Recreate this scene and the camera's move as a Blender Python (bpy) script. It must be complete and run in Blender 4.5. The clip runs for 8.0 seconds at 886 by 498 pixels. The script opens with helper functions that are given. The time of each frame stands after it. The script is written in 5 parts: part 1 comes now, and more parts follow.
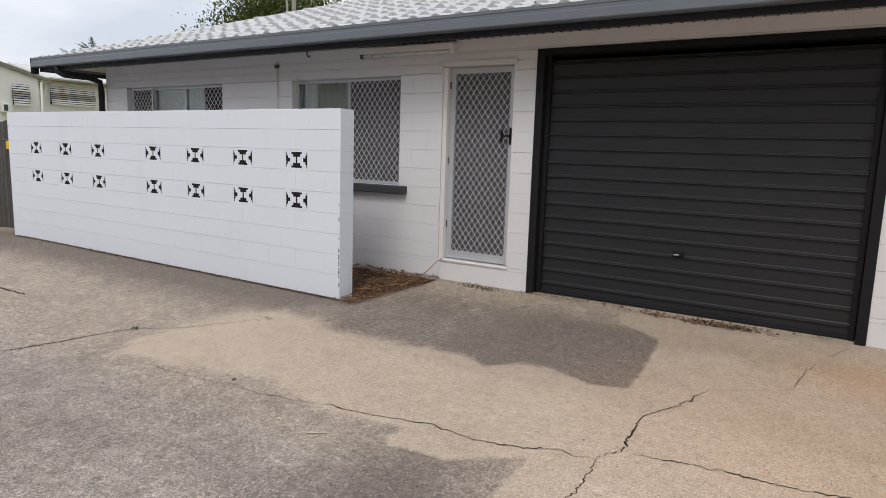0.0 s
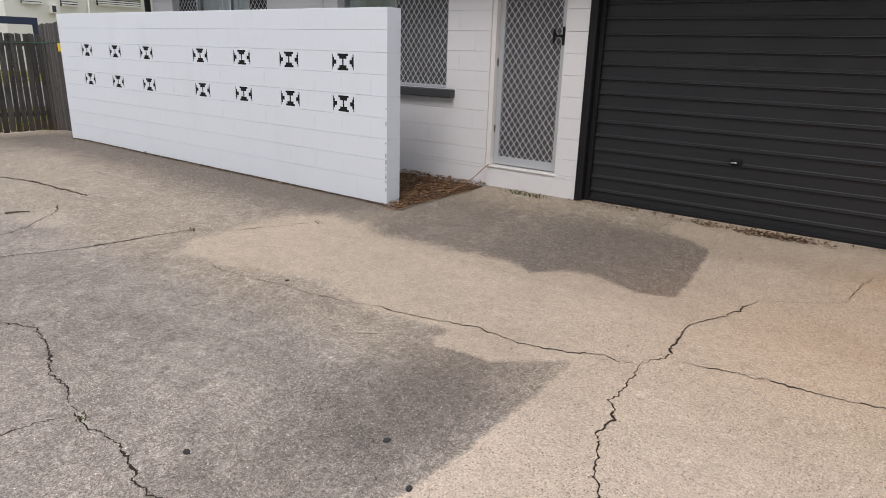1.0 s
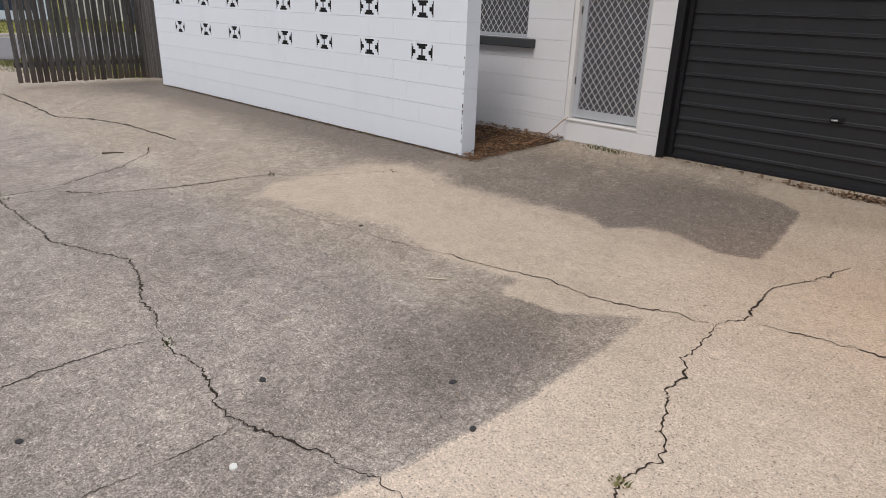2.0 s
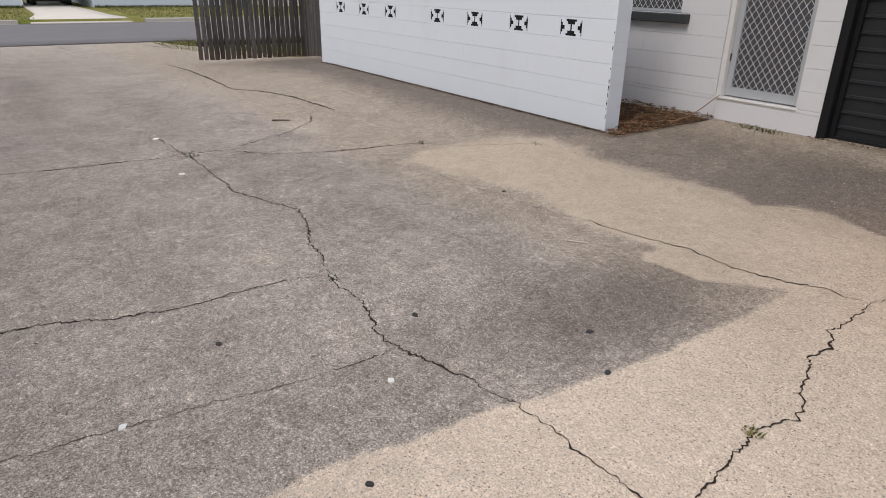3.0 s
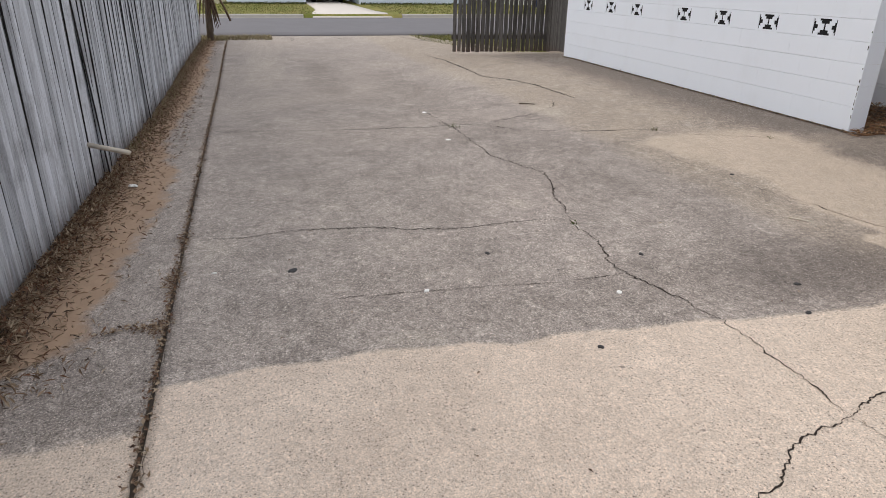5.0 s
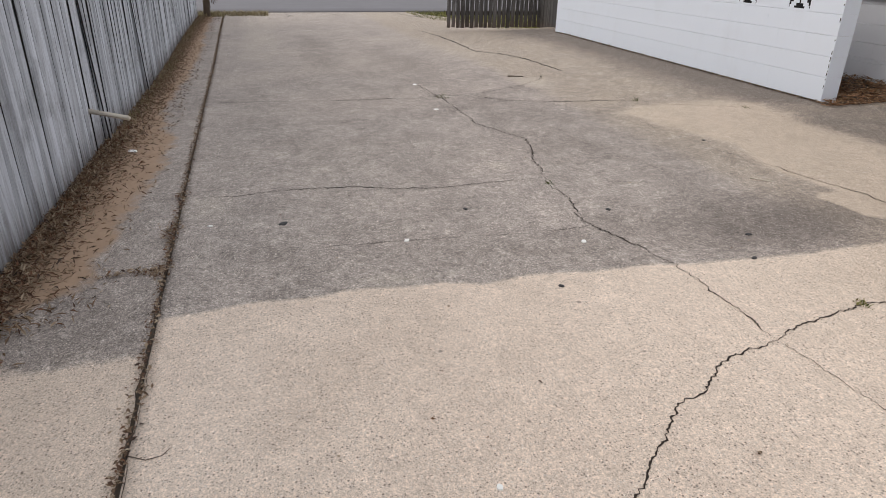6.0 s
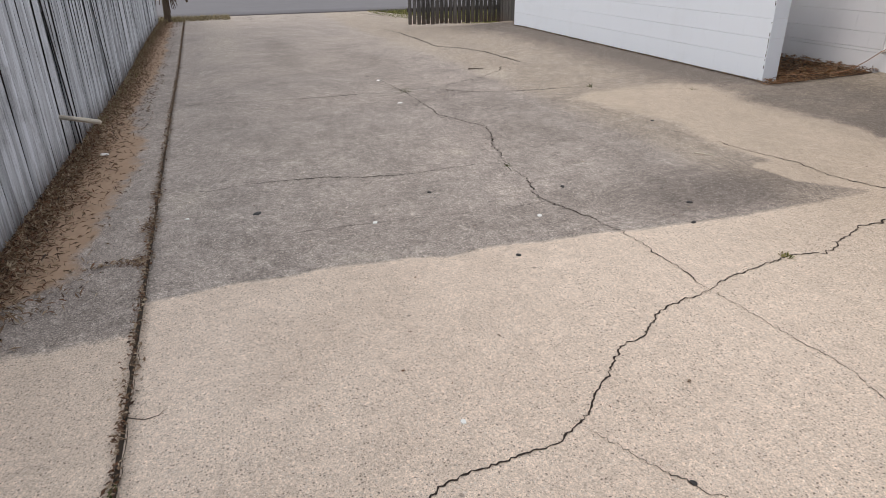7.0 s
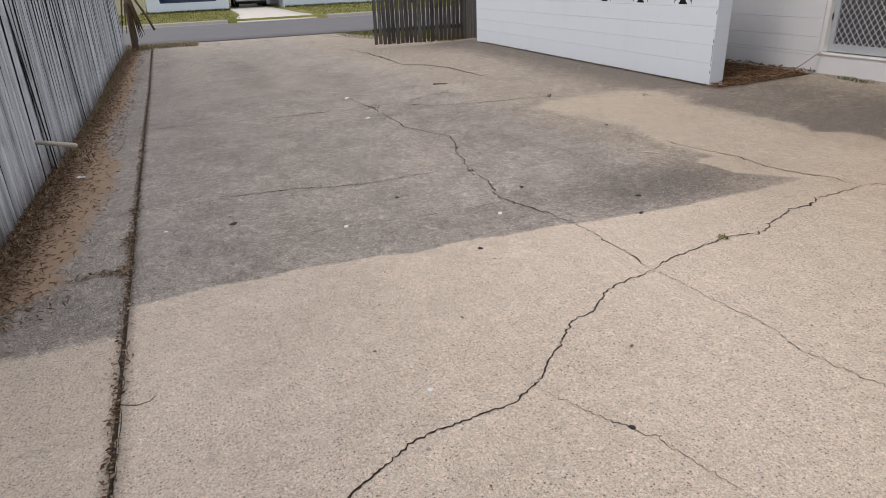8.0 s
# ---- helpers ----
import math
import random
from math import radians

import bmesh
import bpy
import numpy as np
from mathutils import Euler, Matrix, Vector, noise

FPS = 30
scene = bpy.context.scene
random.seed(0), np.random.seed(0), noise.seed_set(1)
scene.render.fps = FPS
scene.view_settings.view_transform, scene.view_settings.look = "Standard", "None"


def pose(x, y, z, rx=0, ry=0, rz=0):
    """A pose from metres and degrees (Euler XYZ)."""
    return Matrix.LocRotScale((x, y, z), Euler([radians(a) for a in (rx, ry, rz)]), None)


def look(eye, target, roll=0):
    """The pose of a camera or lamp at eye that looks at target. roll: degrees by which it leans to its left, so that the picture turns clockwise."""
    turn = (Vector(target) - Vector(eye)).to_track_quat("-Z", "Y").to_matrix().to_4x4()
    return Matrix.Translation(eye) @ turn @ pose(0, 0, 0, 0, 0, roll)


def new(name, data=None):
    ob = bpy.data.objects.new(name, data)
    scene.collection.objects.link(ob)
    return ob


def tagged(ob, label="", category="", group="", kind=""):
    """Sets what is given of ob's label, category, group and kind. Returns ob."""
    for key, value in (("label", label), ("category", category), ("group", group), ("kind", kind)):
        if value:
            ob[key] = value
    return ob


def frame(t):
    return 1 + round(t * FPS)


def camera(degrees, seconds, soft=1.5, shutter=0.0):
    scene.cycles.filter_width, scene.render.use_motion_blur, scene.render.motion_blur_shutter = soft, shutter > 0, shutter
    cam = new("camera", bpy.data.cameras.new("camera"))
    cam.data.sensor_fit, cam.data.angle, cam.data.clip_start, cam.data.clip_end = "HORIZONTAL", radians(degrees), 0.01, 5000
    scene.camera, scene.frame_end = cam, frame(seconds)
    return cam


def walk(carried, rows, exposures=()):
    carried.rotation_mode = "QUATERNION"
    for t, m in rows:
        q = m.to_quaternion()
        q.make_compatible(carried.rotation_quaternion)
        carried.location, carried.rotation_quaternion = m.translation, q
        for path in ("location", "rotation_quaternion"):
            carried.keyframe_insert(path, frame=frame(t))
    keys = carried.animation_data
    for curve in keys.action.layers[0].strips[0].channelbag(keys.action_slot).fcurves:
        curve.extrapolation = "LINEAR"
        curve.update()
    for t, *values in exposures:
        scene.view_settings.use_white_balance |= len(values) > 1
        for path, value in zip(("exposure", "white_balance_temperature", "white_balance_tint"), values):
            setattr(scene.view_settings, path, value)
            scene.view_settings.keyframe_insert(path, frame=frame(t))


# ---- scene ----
cam = camera(68.9, 8.0, soft=0.9)
PATH = [
    (0, (4.197, -4.659, 1.430), (3.125, -2.997, 1.131), 1.8),
    (0.5, (4.187, -4.680, 1.443), (3.093, -3.065, 1.005), 1.9),
    (1, (4.178, -4.666, 1.427), (3.037, -3.131, 0.842), 1.7),
    (1.2, (4.176, -4.681, 1.421), (3.016, -3.175, 0.796), 1.7),
    (2.3, (4.185, -4.668, 1.348), (2.843, -3.385, 0.606), 1.7),
    (2.5, (4.211, -4.716, 1.336), (2.82, -3.496, 0.577), 1.4),
    (3, (4.322, -4.905, 1.303), (2.802, -3.853, 0.538), 1.0),
    (3.5, (4.471, -5.079, 1.316), (2.861, -4.191, 0.529), 1.1),
    (4, (4.692, -5.222, 1.301), (2.973, -4.532, 0.547), 0.7),
    (4.5, (4.894, -5.353, 1.318), (3.129, -4.788, 0.567), 0.7),
    (5, (5.066, -5.505, 1.305), (3.288, -5.018, 0.53), 0.9),
    (5.2, (5.11, -5.528, 1.304), (3.347, -5.044, 0.492), 0.9),
    (6.3, (5.514, -5.45, 1.256), (3.762, -4.968, 0.42), 0.9),
    (6.5, (5.562, -5.444, 1.267), (3.818, -4.955, 0.418), 0.3),
    (7, (5.703, -5.505, 1.268), (3.973, -4.946, 0.434), -0.7),
    (7.5, (5.854, -5.569, 1.267), (4.121, -4.958, 0.477), -1.3),
    (8, (5.992, -5.541, 1.257), (4.265, -4.907, 0.473), -2.3),
]
walk(cam, [(t, look(eye, target, roll)) for t, eye, target, roll in PATH],
     exposures=[(0, -0.04), (1.2, 0.0), (2.5, -0.10), (3.5, -0.14), (4.2, -0.08), (5, -0.04), (7, -0.04), (8, -0.18)])

# ---- light ----
world = bpy.data.worlds.new("sky")
scene.world = world
world.use_nodes = True
wn, wl = world.node_tree.nodes, world.node_tree.links
wn.clear()
sky = wn.new("ShaderNodeTexSky")
sky.sky_type, sky.sun_disc = "NISHITA", False
sky.sun_elevation, sky.sun_rotation = radians(50), radians(168)
sky.air_density, sky.dust_density = 1.0, 2.0
sky_co = wn.new("ShaderNodeTexCoord")
cloud_map = wn.new("ShaderNodeMapping")
cloud_map.inputs["Scale"].default_value = (1.0, 1.0, 2.6)
cloud = wn.new("ShaderNodeTexNoise")
cloud.inputs["Scale"].default_value, cloud.inputs["Detail"].default_value = 2.3, 7
cover = wn.new("ShaderNodeValToRGB")
cover.color_ramp.elements[0].position, cover.color_ramp.elements[0].color = 0.34, (0.80, 0.80, 0.80, 1)
cover.color_ramp.elements[1].position, cover.color_ramp.elements[1].color = 0.62, (1, 1, 1, 1)
tone = wn.new("ShaderNodeValToRGB")
tone.color_ramp.elements[0].position, tone.color_ramp.elements[0].color = 0.36, (0.76, 0.81, 0.91, 1)
tone.color_ramp.elements[1].position, tone.color_ramp.elements[1].color = 0.60, (1.0, 1.02, 1.08, 1)
grey = wn.new("ShaderNodeVectorMath")
grey.operation = "SCALE"
grey.inputs["Scale"].default_value = 9.0
blend = wn.new("ShaderNodeMix")
blend.data_type = "RGBA"
back = wn.new("ShaderNodeBackground")
back.inputs["Strength"].default_value = 0.1
wout = wn.new("ShaderNodeOutputWorld")
wl.new(sky_co.outputs["Generated"], cloud_map.inputs["Vector"])
wl.new(cloud_map.outputs[0], cloud.inputs["Vector"])
wl.new(cloud.outputs[0], cover.inputs[0])
wl.new(cloud.outputs[0], tone.inputs[0])
# an overcast sky is brighter overhead than at the horizon
sep_dir = wn.new("ShaderNodeSeparateXYZ")
wl.new(sky_co.outputs["Generated"], sep_dir.inputs[0])
lift = wn.new("ShaderNodeMapRange")
lift.inputs["From Min"].default_value, lift.inputs["From Max"].default_value = 0.1, 1.0
lift.inputs["To Min"].default_value, lift.inputs["To Max"].default_value = 10.2, 12.4
wl.new(sep_dir.outputs["Z"], lift.inputs["Value"])
wl.new(lift.outputs[0], grey.inputs["Scale"])
wl.new(tone.outputs[0], grey.inputs[0])
wl.new(cover.outputs[0], blend.inputs[0])
wl.new(sky.outputs[0], blend.inputs[6])
wl.new(grey.outputs[0], blend.inputs[7])
wl.new(blend.outputs[2], back.inputs[0])
wl.new(back.outputs[0], wout.inputs[0])

sun = new("sun", bpy.data.lights.new("sun", "SUN"))
sun.data.energy, sun.data.angle, sun.data.color = 1.3, radians(25), (1.0, 0.95, 0.89)
sun.matrix_world = look((3, -14, 17), (0, 0, 0))


# ---- materials ----
class Shade:
    """A small builder of node materials."""

    def __init__(self, name, rough=0.8, metal=0.0, colour=(0.5, 0.5, 0.5), spec=0.5):
        self.m = bpy.data.materials.new(name)
        self.m.use_nodes = True
        self.nt = self.m.node_tree
        self.b = self.nt.nodes["Principled BSDF"]
        self.b.inputs["Roughness"].default_value = rough
        self.b.inputs["Metallic"].default_value = metal
        self.b.inputs["Specular IOR Level"].default_value = spec
        self.b.inputs["Base Color"].default_value = (*colour, 1)
        self.pos = self.nt.nodes.new("ShaderNodeNewGeometry").outputs["Position"]

    def put(self, value, socket):
        if isinstance(value, bpy.types.NodeSocket):
            self.nt.links.new(value, socket)
        elif isinstance(value, tuple) and len(value) == 3 and socket.type == "RGBA":
            socket.default_value = (*value, 1)
        else:
            socket.default_value = value

    def stretch(self, scale, random_shift=False):
        n = self.nt.nodes.new("ShaderNodeMapping")
        self.put(self.pos, n.inputs["Vector"])
        n.inputs["Scale"].default_value = scale
        if random_shift:
            info = self.nt.nodes.new("ShaderNodeObjectInfo")
            m = self.math("MULTIPLY", info.outputs["Random"], 37.0)
            self.put(m, n.inputs["Location"])
        return n.outputs[0]

    def noise(self, scale, detail=3.0, rough=0.55, at=None):
        n = self.nt.nodes.new("ShaderNodeTexNoise")
        self.put(at if at is not None else self.pos, n.inputs["Vector"])
        n.inputs["Scale"].default_value, n.inputs["Detail"].default_value = scale, detail
        n.inputs["Roughness"].default_value = rough
        return n.outputs[0]

    def cells(self, scale, at=None):
        n = self.nt.nodes.new("ShaderNodeTexVoronoi")
        self.put(at if at is not None else self.pos, n.inputs["Vector"])
        n.inputs["Scale"].default_value = scale
        return n.outputs["Distance"], n.outputs["Color"]

    def ramp(self, fac, *stops):
        n = self.nt.nodes.new("ShaderNodeValToRGB")
        self.put(fac, n.inputs[0])
        e = n.color_ramp.elements
        while len(e) < len(stops):
            e.new(0.5)
        for el, (p, c) in zip(e, stops):
            el.position = p
            el.color = (c, c, c, 1) if isinstance(c, (int, float)) else (*c, 1)
        return n.outputs[0]

    def mix(self, fac, a, b, how="MIX"):
        n = self.nt.nodes.new("ShaderNodeMix")
        n.data_type, n.blend_type = "RGBA", how
        self.put(fac, n.inputs[0])
        self.put(a, n.inputs[6])
        self.put(b, n.inputs[7])
        return n.outputs[2]

    def math(self, op, a, b=0.0, c=0.0):
        n = self.nt.nodes.new("ShaderNodeMath")
        n.operation = op
        self.put(a, n.inputs[0])
        self.put(b, n.inputs[1])
        self.put(c, n.inputs[2])
        return n.outputs[0]

    def attr(self, name):
        n = self.nt.nodes.new("ShaderNodeAttribute")
        n.attribute_name = name
        return n.outputs["Fac"]

    def island(self):
        return self.nt.nodes.new("ShaderNodeNewGeometry").outputs["Random Per Island"]

    def each(self):
        return self.nt.nodes.new("ShaderNodeObjectInfo").outputs["Random"]

    def bump(self, height, strength=0.3, distance=0.002):
        n = self.nt.nodes.new("ShaderNodeBump")
        n.inputs["Strength"].default_value, n.inputs["Distance"].default_value = strength, distance
        self.put(height, n.inputs["Height"])
        self.put(n.outputs[0], self.b.inputs["Normal"])

    def colour(self, c):
        self.put(c, self.b.inputs["Base Color"])
        return self

    def rough(self, r):
        self.put(r, self.b.inputs["Roughness"])
        return self


def concrete(name, with_soil=False):
    s = Shade(name, rough=0.92, spec=0.25)
    wob = s.noise(5.0, 5, 0.65)
    fine = s.noise(38.0, 3, 0.6)
    k = s.math("ADD", s.attr("clean"), s.math("MULTIPLY", s.math("SUBTRACT", wob, 0.5), 2.2))
    k = s.math("ADD", k, s.math("MULTIPLY", s.math("SUBTRACT", fine, 0.5), 1.6))
    mask = s.ramp(s.math("ADD", s.math("MULTIPLY", k, 0.5), 0.5), (0.25, 0.0), (0.75, 1.0))
    big = s.noise(0.55, 4, 0.6)
    mid = s.noise(2.2, 5, 0.65)
    grey = s.mix(s.ramp(mid, (0.32, 0.0), (0.68, 1.0)), (0.262, 0.222, 0.194), (0.372, 0.318, 0.280))
    grey = s.mix(s.ramp(big, (0.40, 0.0), (0.70, 0.55)), grey, (0.392, 0.328, 0.280))
    beige = s.mix(s.ramp(mid, (0.30, 0.0), (0.70, 1.0)), (0.585, 0.470, 0.374), (0.700, 0.572, 0.462))
    beige = s.mix(s.ramp(big, (0.45, 0.0), (0.75, 0.6)), beige, (0.635, 0.503, 0.398))
    c = s.mix(mask, grey, beige)
    film = s.ramp(s.math("ADD", s.attr("film"), s.math("MULTIPLY", s.math("SUBTRACT", mid, 0.5), 0.9)), (0.15, 0.0), (0.9, 0.78))
    c = s.mix(film, c, (0.345, 0.278, 0.207))
    blotch = s.ramp(s.noise(5.5, 6, 0.75), (0.565, 0.0), (0.63, 0.42))
    c = s.mix(s.math("MULTIPLY", blotch, s.math("SUBTRACT", 1.0, mask)), c, (0.435, 0.375, 0.325))
    mott = s.noise(11.0, 5, 0.72)
    less = s.math("SUBTRACT", 1.0, s.math("MULTIPLY", mask, 0.50))
    c = s.mix(s.math("MULTIPLY", less, 0.85), c, s.ramp(mott, (0.30, 0.76), (0.70, 1.20)), "MULTIPLY")
    tone_k = s.math("ADD", s.attr("tone"), s.math("MULTIPLY", s.math("SUBTRACT", s.noise(3.6, 6, 0.72), 0.5), 0.9))
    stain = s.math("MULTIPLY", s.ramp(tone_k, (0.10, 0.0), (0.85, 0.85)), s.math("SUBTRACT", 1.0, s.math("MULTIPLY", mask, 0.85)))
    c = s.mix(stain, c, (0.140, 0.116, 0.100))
    c = s.mix(s.ramp(s.math("MULTIPLY", tone_k, -1.0), (0.10, 0.0), (0.9, 0.75)), c, (0.46, 0.395, 0.325))
    c = s.mix(s.ramp(s.attr("rust"), (0.0, 0.0), (1.0, 0.45)), c, (0.50, 0.27, 0.12))
    d, rc = s.cells(75.0)
    sep = s.nt.nodes.new("ShaderNodeSeparateColor")
    s.put(rc, sep.inputs[0])
    stone = s.math("MULTIPLY", s.ramp(d, (0.22, 1.0), (0.42, 0.0)), s.ramp(sep.outputs[0], (0.70, 0.0), (0.78, 1.0)))
    c = s.mix(s.math("MULTIPLY", stone, s.math("MULTIPLY", s.math("SUBTRACT", 1.0, s.ramp(tone_k, (0.05, 0.0), (0.5, 1.0))), 0.25 if with_soil else 0.55)), c, (0.70, 0.62, 0.54))
    patchy = s.ramp(s.noise(1.3, 4, 0.6), (0.36, 0.90), (0.62, 0.58))
    pit = s.math("MULTIPLY", s.ramp(d, (0.16, 1.0), (0.36, 0.0)), s.ramp(s.math("SUBTRACT", sep.outputs[1], patchy), (0.0, 0.0), (0.04, 1.0)))
    c = s.mix(s.math("MULTIPLY", pit, 0.85), c, (0.10, 0.075, 0.055))
    fd, fc = s.cells(170.0)
    fsep = s.nt.nodes.new("ShaderNodeSeparateColor")
    s.put(fc, fsep.inputs[0])
    speck = s.math("MULTIPLY", s.ramp(fd, (0.25, 1.0), (0.45, 0.0)), s.ramp(fsep.outputs[0], (0.78, 0.0), (0.82, 1.0)))
    c = s.mix(s.math("MULTIPLY", speck, 0.75), c, (0.13, 0.10, 0.08))
    glint = s.math("MULTIPLY", s.ramp(fd, (0.25, 1.0), (0.45, 0.0)), s.ramp(fsep.outputs[1], (0.80, 0.0), (0.84, 1.0)))
    c = s.mix(s.math("MULTIPLY", glint, 0.60), c, (0.78, 0.70, 0.61))
    grain = s.noise(190.0, 2, 0.6)
    coarse = s.noise(85.0, 3, 0.7)
    c = s.mix(less, c, s.ramp(grain, (0.32, 0.50), (0.68, 1.50)), "MULTIPLY")
    c = s.mix(s.math("MULTIPLY", less, 0.9), c, s.ramp(coarse, (0.32, 0.52), (0.68, 1.50)), "MULTIPLY")
    crumb = s.noise(27.0, 6, 0.82)
    c = s.mix(s.math("SUBTRACT", less, s.math("MULTIPLY", mask, 0.25)), c, s.ramp(crumb, (0.34, 0.72), (0.50, 1.0), (0.66, 1.32)), "MULTIPLY")
    spot_d, spot_c = s.cells(5.5)
    sp = s.nt.nodes.new("ShaderNodeSeparateColor")
    s.put(spot_c, sp.inputs[0])
    spot = s.math("MULTIPLY", s.ramp(spot_d, (0.045, 1.0), (0.075, 0.0)), s.ramp(sp.outputs[2], (0.66, 0.0), (0.70, 1.0)))
    c = s.mix(s.math("MULTIPLY", spot, 0.6), c, (0.07, 0.06, 0.055))
    h = s.math("ADD", s.math("MULTIPLY", grain, 0.5), s.math("SUBTRACT", s.math("MULTIPLY", stone, 0.5), s.math("MULTIPLY", pit, 1.0)))
    if with_soil:
        sk = s.math("ADD", s.attr("soil"), s.math("MULTIPLY", s.math("SUBTRACT", s.noise(2.6, 6, 0.72), 0.5), 2.0))
        soil = s.mix(s.noise(9.0, 5, 0.7), (0.25, 0.162, 0.108), (0.48, 0.335, 0.226))
        c = s.mix(s.ramp(sk, (0.35, 0.0), (0.75, 1.0)), c, soil)
    s.colour(c)
    s.bump(h, 0.5, 0.0015)
    return s.m


def paint(name, base, dirt, rough=0.55, dirt_amount=0.35):
    s = Shade(name, rough=rough, spec=0.35)
    streak = s.noise(1.0, 5, 0.65, s.stretch((7.0, 7.0, 0.9)))
    blotch = s.noise(1.7, 5, 0.6)
    c = s.mix(s.ramp(s.math("MULTIPLY", s.math("ADD", s.math("MULTIPLY", streak, 0.4), 0.3), blotch), (0.26, 0.0), (0.46, dirt_amount)), base, dirt)
    speck, _ = s.cells(14.0)
    c = s.mix(s.math("MULTIPLY", s.ramp(speck, (0.03, 1.0), (0.06, 0.0)), 0.25), c, dirt)
    s.colour(c)
    h = s.math("ADD", s.noise(60.0, 4, 0.6), s.math("MULTIPLY", s.noise(7.0, 3), 0.6))
    s.bump(h, 0.5, 0.003)
    return s.m


def plain(name, base, rough=0.6, metal=0.0, vary=0.18, scale=6.0, spec=0.4):
    s = Shade(name, rough=rough, metal=metal, spec=spec)
    dark = tuple(v * (1 - vary) for v in base)
    light = tuple(min(1.0, v * (1 + vary)) for v in base)
    c = s.mix(s.noise(scale, 5, 0.65), dark, light)
    s.colour(s.mix(s.math("MULTIPLY", s.noise(scale * 14, 2), 0.3), c, dark))
    s.rough(s.ramp(s.noise(scale * 2, 4), (0.3, max(0.05, rough - 0.1)), (0.7, min(1.0, rough + 0.1))))
    s.bump(s.noise(scale * 20, 2), 0.15, 0.001)
    return s.m


def old_timber(name, light, mid, dark):
    s = Shade(name, rough=0.9, spec=0.2)
    at = s.stretch((26.0, 26.0, 1.1), True)
    grain = s.noise(1.0, 6, 0.7, at)
    fine = s.noise(1.0, 3, 0.6, s.stretch((150.0, 150.0, 5.0), True))
    c = s.mix(s.ramp(grain, (0.30, 0.0), (0.66, 1.0)), mid, light)
    c = s.mix(s.ramp(fine, (0.52, 0.0), (0.72, 0.75)), c, dark)
    c = s.mix(s.ramp(s.noise(2.2, 5, 0.7), (0.52, 0.0), (0.75, 0.65)), c, dark)
    co = s.nt.nodes.new("ShaderNodeTexCoord")
    xyz = s.nt.nodes.new("ShaderNodeSeparateXYZ")
    s.put(co.outputs["Object"], xyz.inputs[0])
    rot = s.math("ADD", xyz.outputs[2], s.math("MULTIPLY", s.noise(1.0, 5, 0.7, s.stretch((22.0, 22.0, 3.0), True)), -0.55))
    c = s.mix(s.ramp(s.math("ADD", rot, 0.5), (0.26, 0.80), (0.52, 0.0)), c, (0.115, 0.088, 0.072))
    tint = s.ramp(s.each(), (0.0, 0.62), (0.5, 0.95), (1.0, 1.22))
    c = s.mix(1.0, c, tint, "MULTIPLY")
    s.colour(c)
    s.bump(s.math("ADD", grain, s.math("MULTIPLY", fine, 0.6)), 0.7, 0.004)
    return s.m


def from_island(name, *cols, rough=0.85):
    s = Shade(name, rough=rough, spec=0.25)
    n = len(cols)
    stops = [(i / max(1, n - 1), c) for i, c in enumerate(cols)]
    s.colour(s.mix(0.25, s.ramp(s.island(), *stops), s.noise(30.0, 3), "MULTIPLY"))
    return s.m


M_CONC = concrete("weathered concrete")
M_STRIP = concrete("patchy concrete and soil", True)
M_WHITE = paint("white wall paint", (0.79, 0.835, 0.905), (0.50, 0.49, 0.47), dirt_amount=0.14)
# the white paint again, its eave shade and warm bounce put into the colour
M_HOUSE = paint("white house paint with shade tint", (0.76, 0.75, 0.765), (0.46, 0.42, 0.39), dirt_amount=0.18)
M_JOINT = plain("shaded mortar", (0.64, 0.63, 0.62), 0.9)
M_BLACK = plain("matt black paint", (0.006, 0.006, 0.007), 0.9)
M_TRIM = plain("white gloss trim", (0.78, 0.76, 0.74), 0.4, vary=0.06)
M_ALU = plain("silver aluminium", (0.56, 0.58, 0.61), 0.42, 0.35, 0.05)
M_WIRE = plain("pale grille wire", (0.80, 0.80, 0.82), 0.45, 0.3, 0.04)
M_FLY = plain("grey fly screen", (0.085, 0.086, 0.096), 0.7, vary=0.12)
M_FLYDARK = plain("dark fly screen", (0.03, 0.028, 0.032), 0.6)
M_CHAR = plain("charcoal steel", (0.0222, 0.0234, 0.0266), 0.42, vary=0.10, scale=2.0, spec=0.38)
M_CHARDARK = plain("charcoal frame", (0.011, 0.011, 0.013), 0.6, spec=0.25)
M_GUTTER = plain("blue grey gutter", (0.150, 0.170, 0.195), 0.40, vary=0.12, scale=3.0)
M_FASCIA = plain("dark fascia", (0.014, 0.015, 0.020), 0.6)
M_SOFFIT = plain("pale soffit", (0.66, 0.62, 0.59), 0.8, vary=0.07)
M_CURTAIN = plain("sheer curtain", (0.74, 0.78, 0.76), 0.9, vary=0.12, scale=9.0)
M_SILL = plain("dark sill", (0.05, 0.052, 0.055), 0.6)
M_ROAD = plain("asphalt", (0.175, 0.165, 0.170), 0.9, vary=0.16, scale=1.2, spec=0.3)
M_KERB = plain("kerb concrete", (0.36, 0.335, 0.30), 0.9, vary=0.2)
M_PALE = plain("pale concrete", (0.66, 0.60, 0.54), 0.9, vary=0.08, scale=1.5)
M_FENCE = old_timber("weathered paling timber", (0.62, 0.64, 0.68), (0.43, 0.44, 0.47), (0.10, 0.092, 0.09))
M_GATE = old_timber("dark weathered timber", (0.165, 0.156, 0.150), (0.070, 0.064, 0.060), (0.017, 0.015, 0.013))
# near black that paints shade into the gaps between boards
M_GAP_SHADE = plain("painted gap shade", (0.022, 0.020, 0.019), 0.95, vary=0.3)
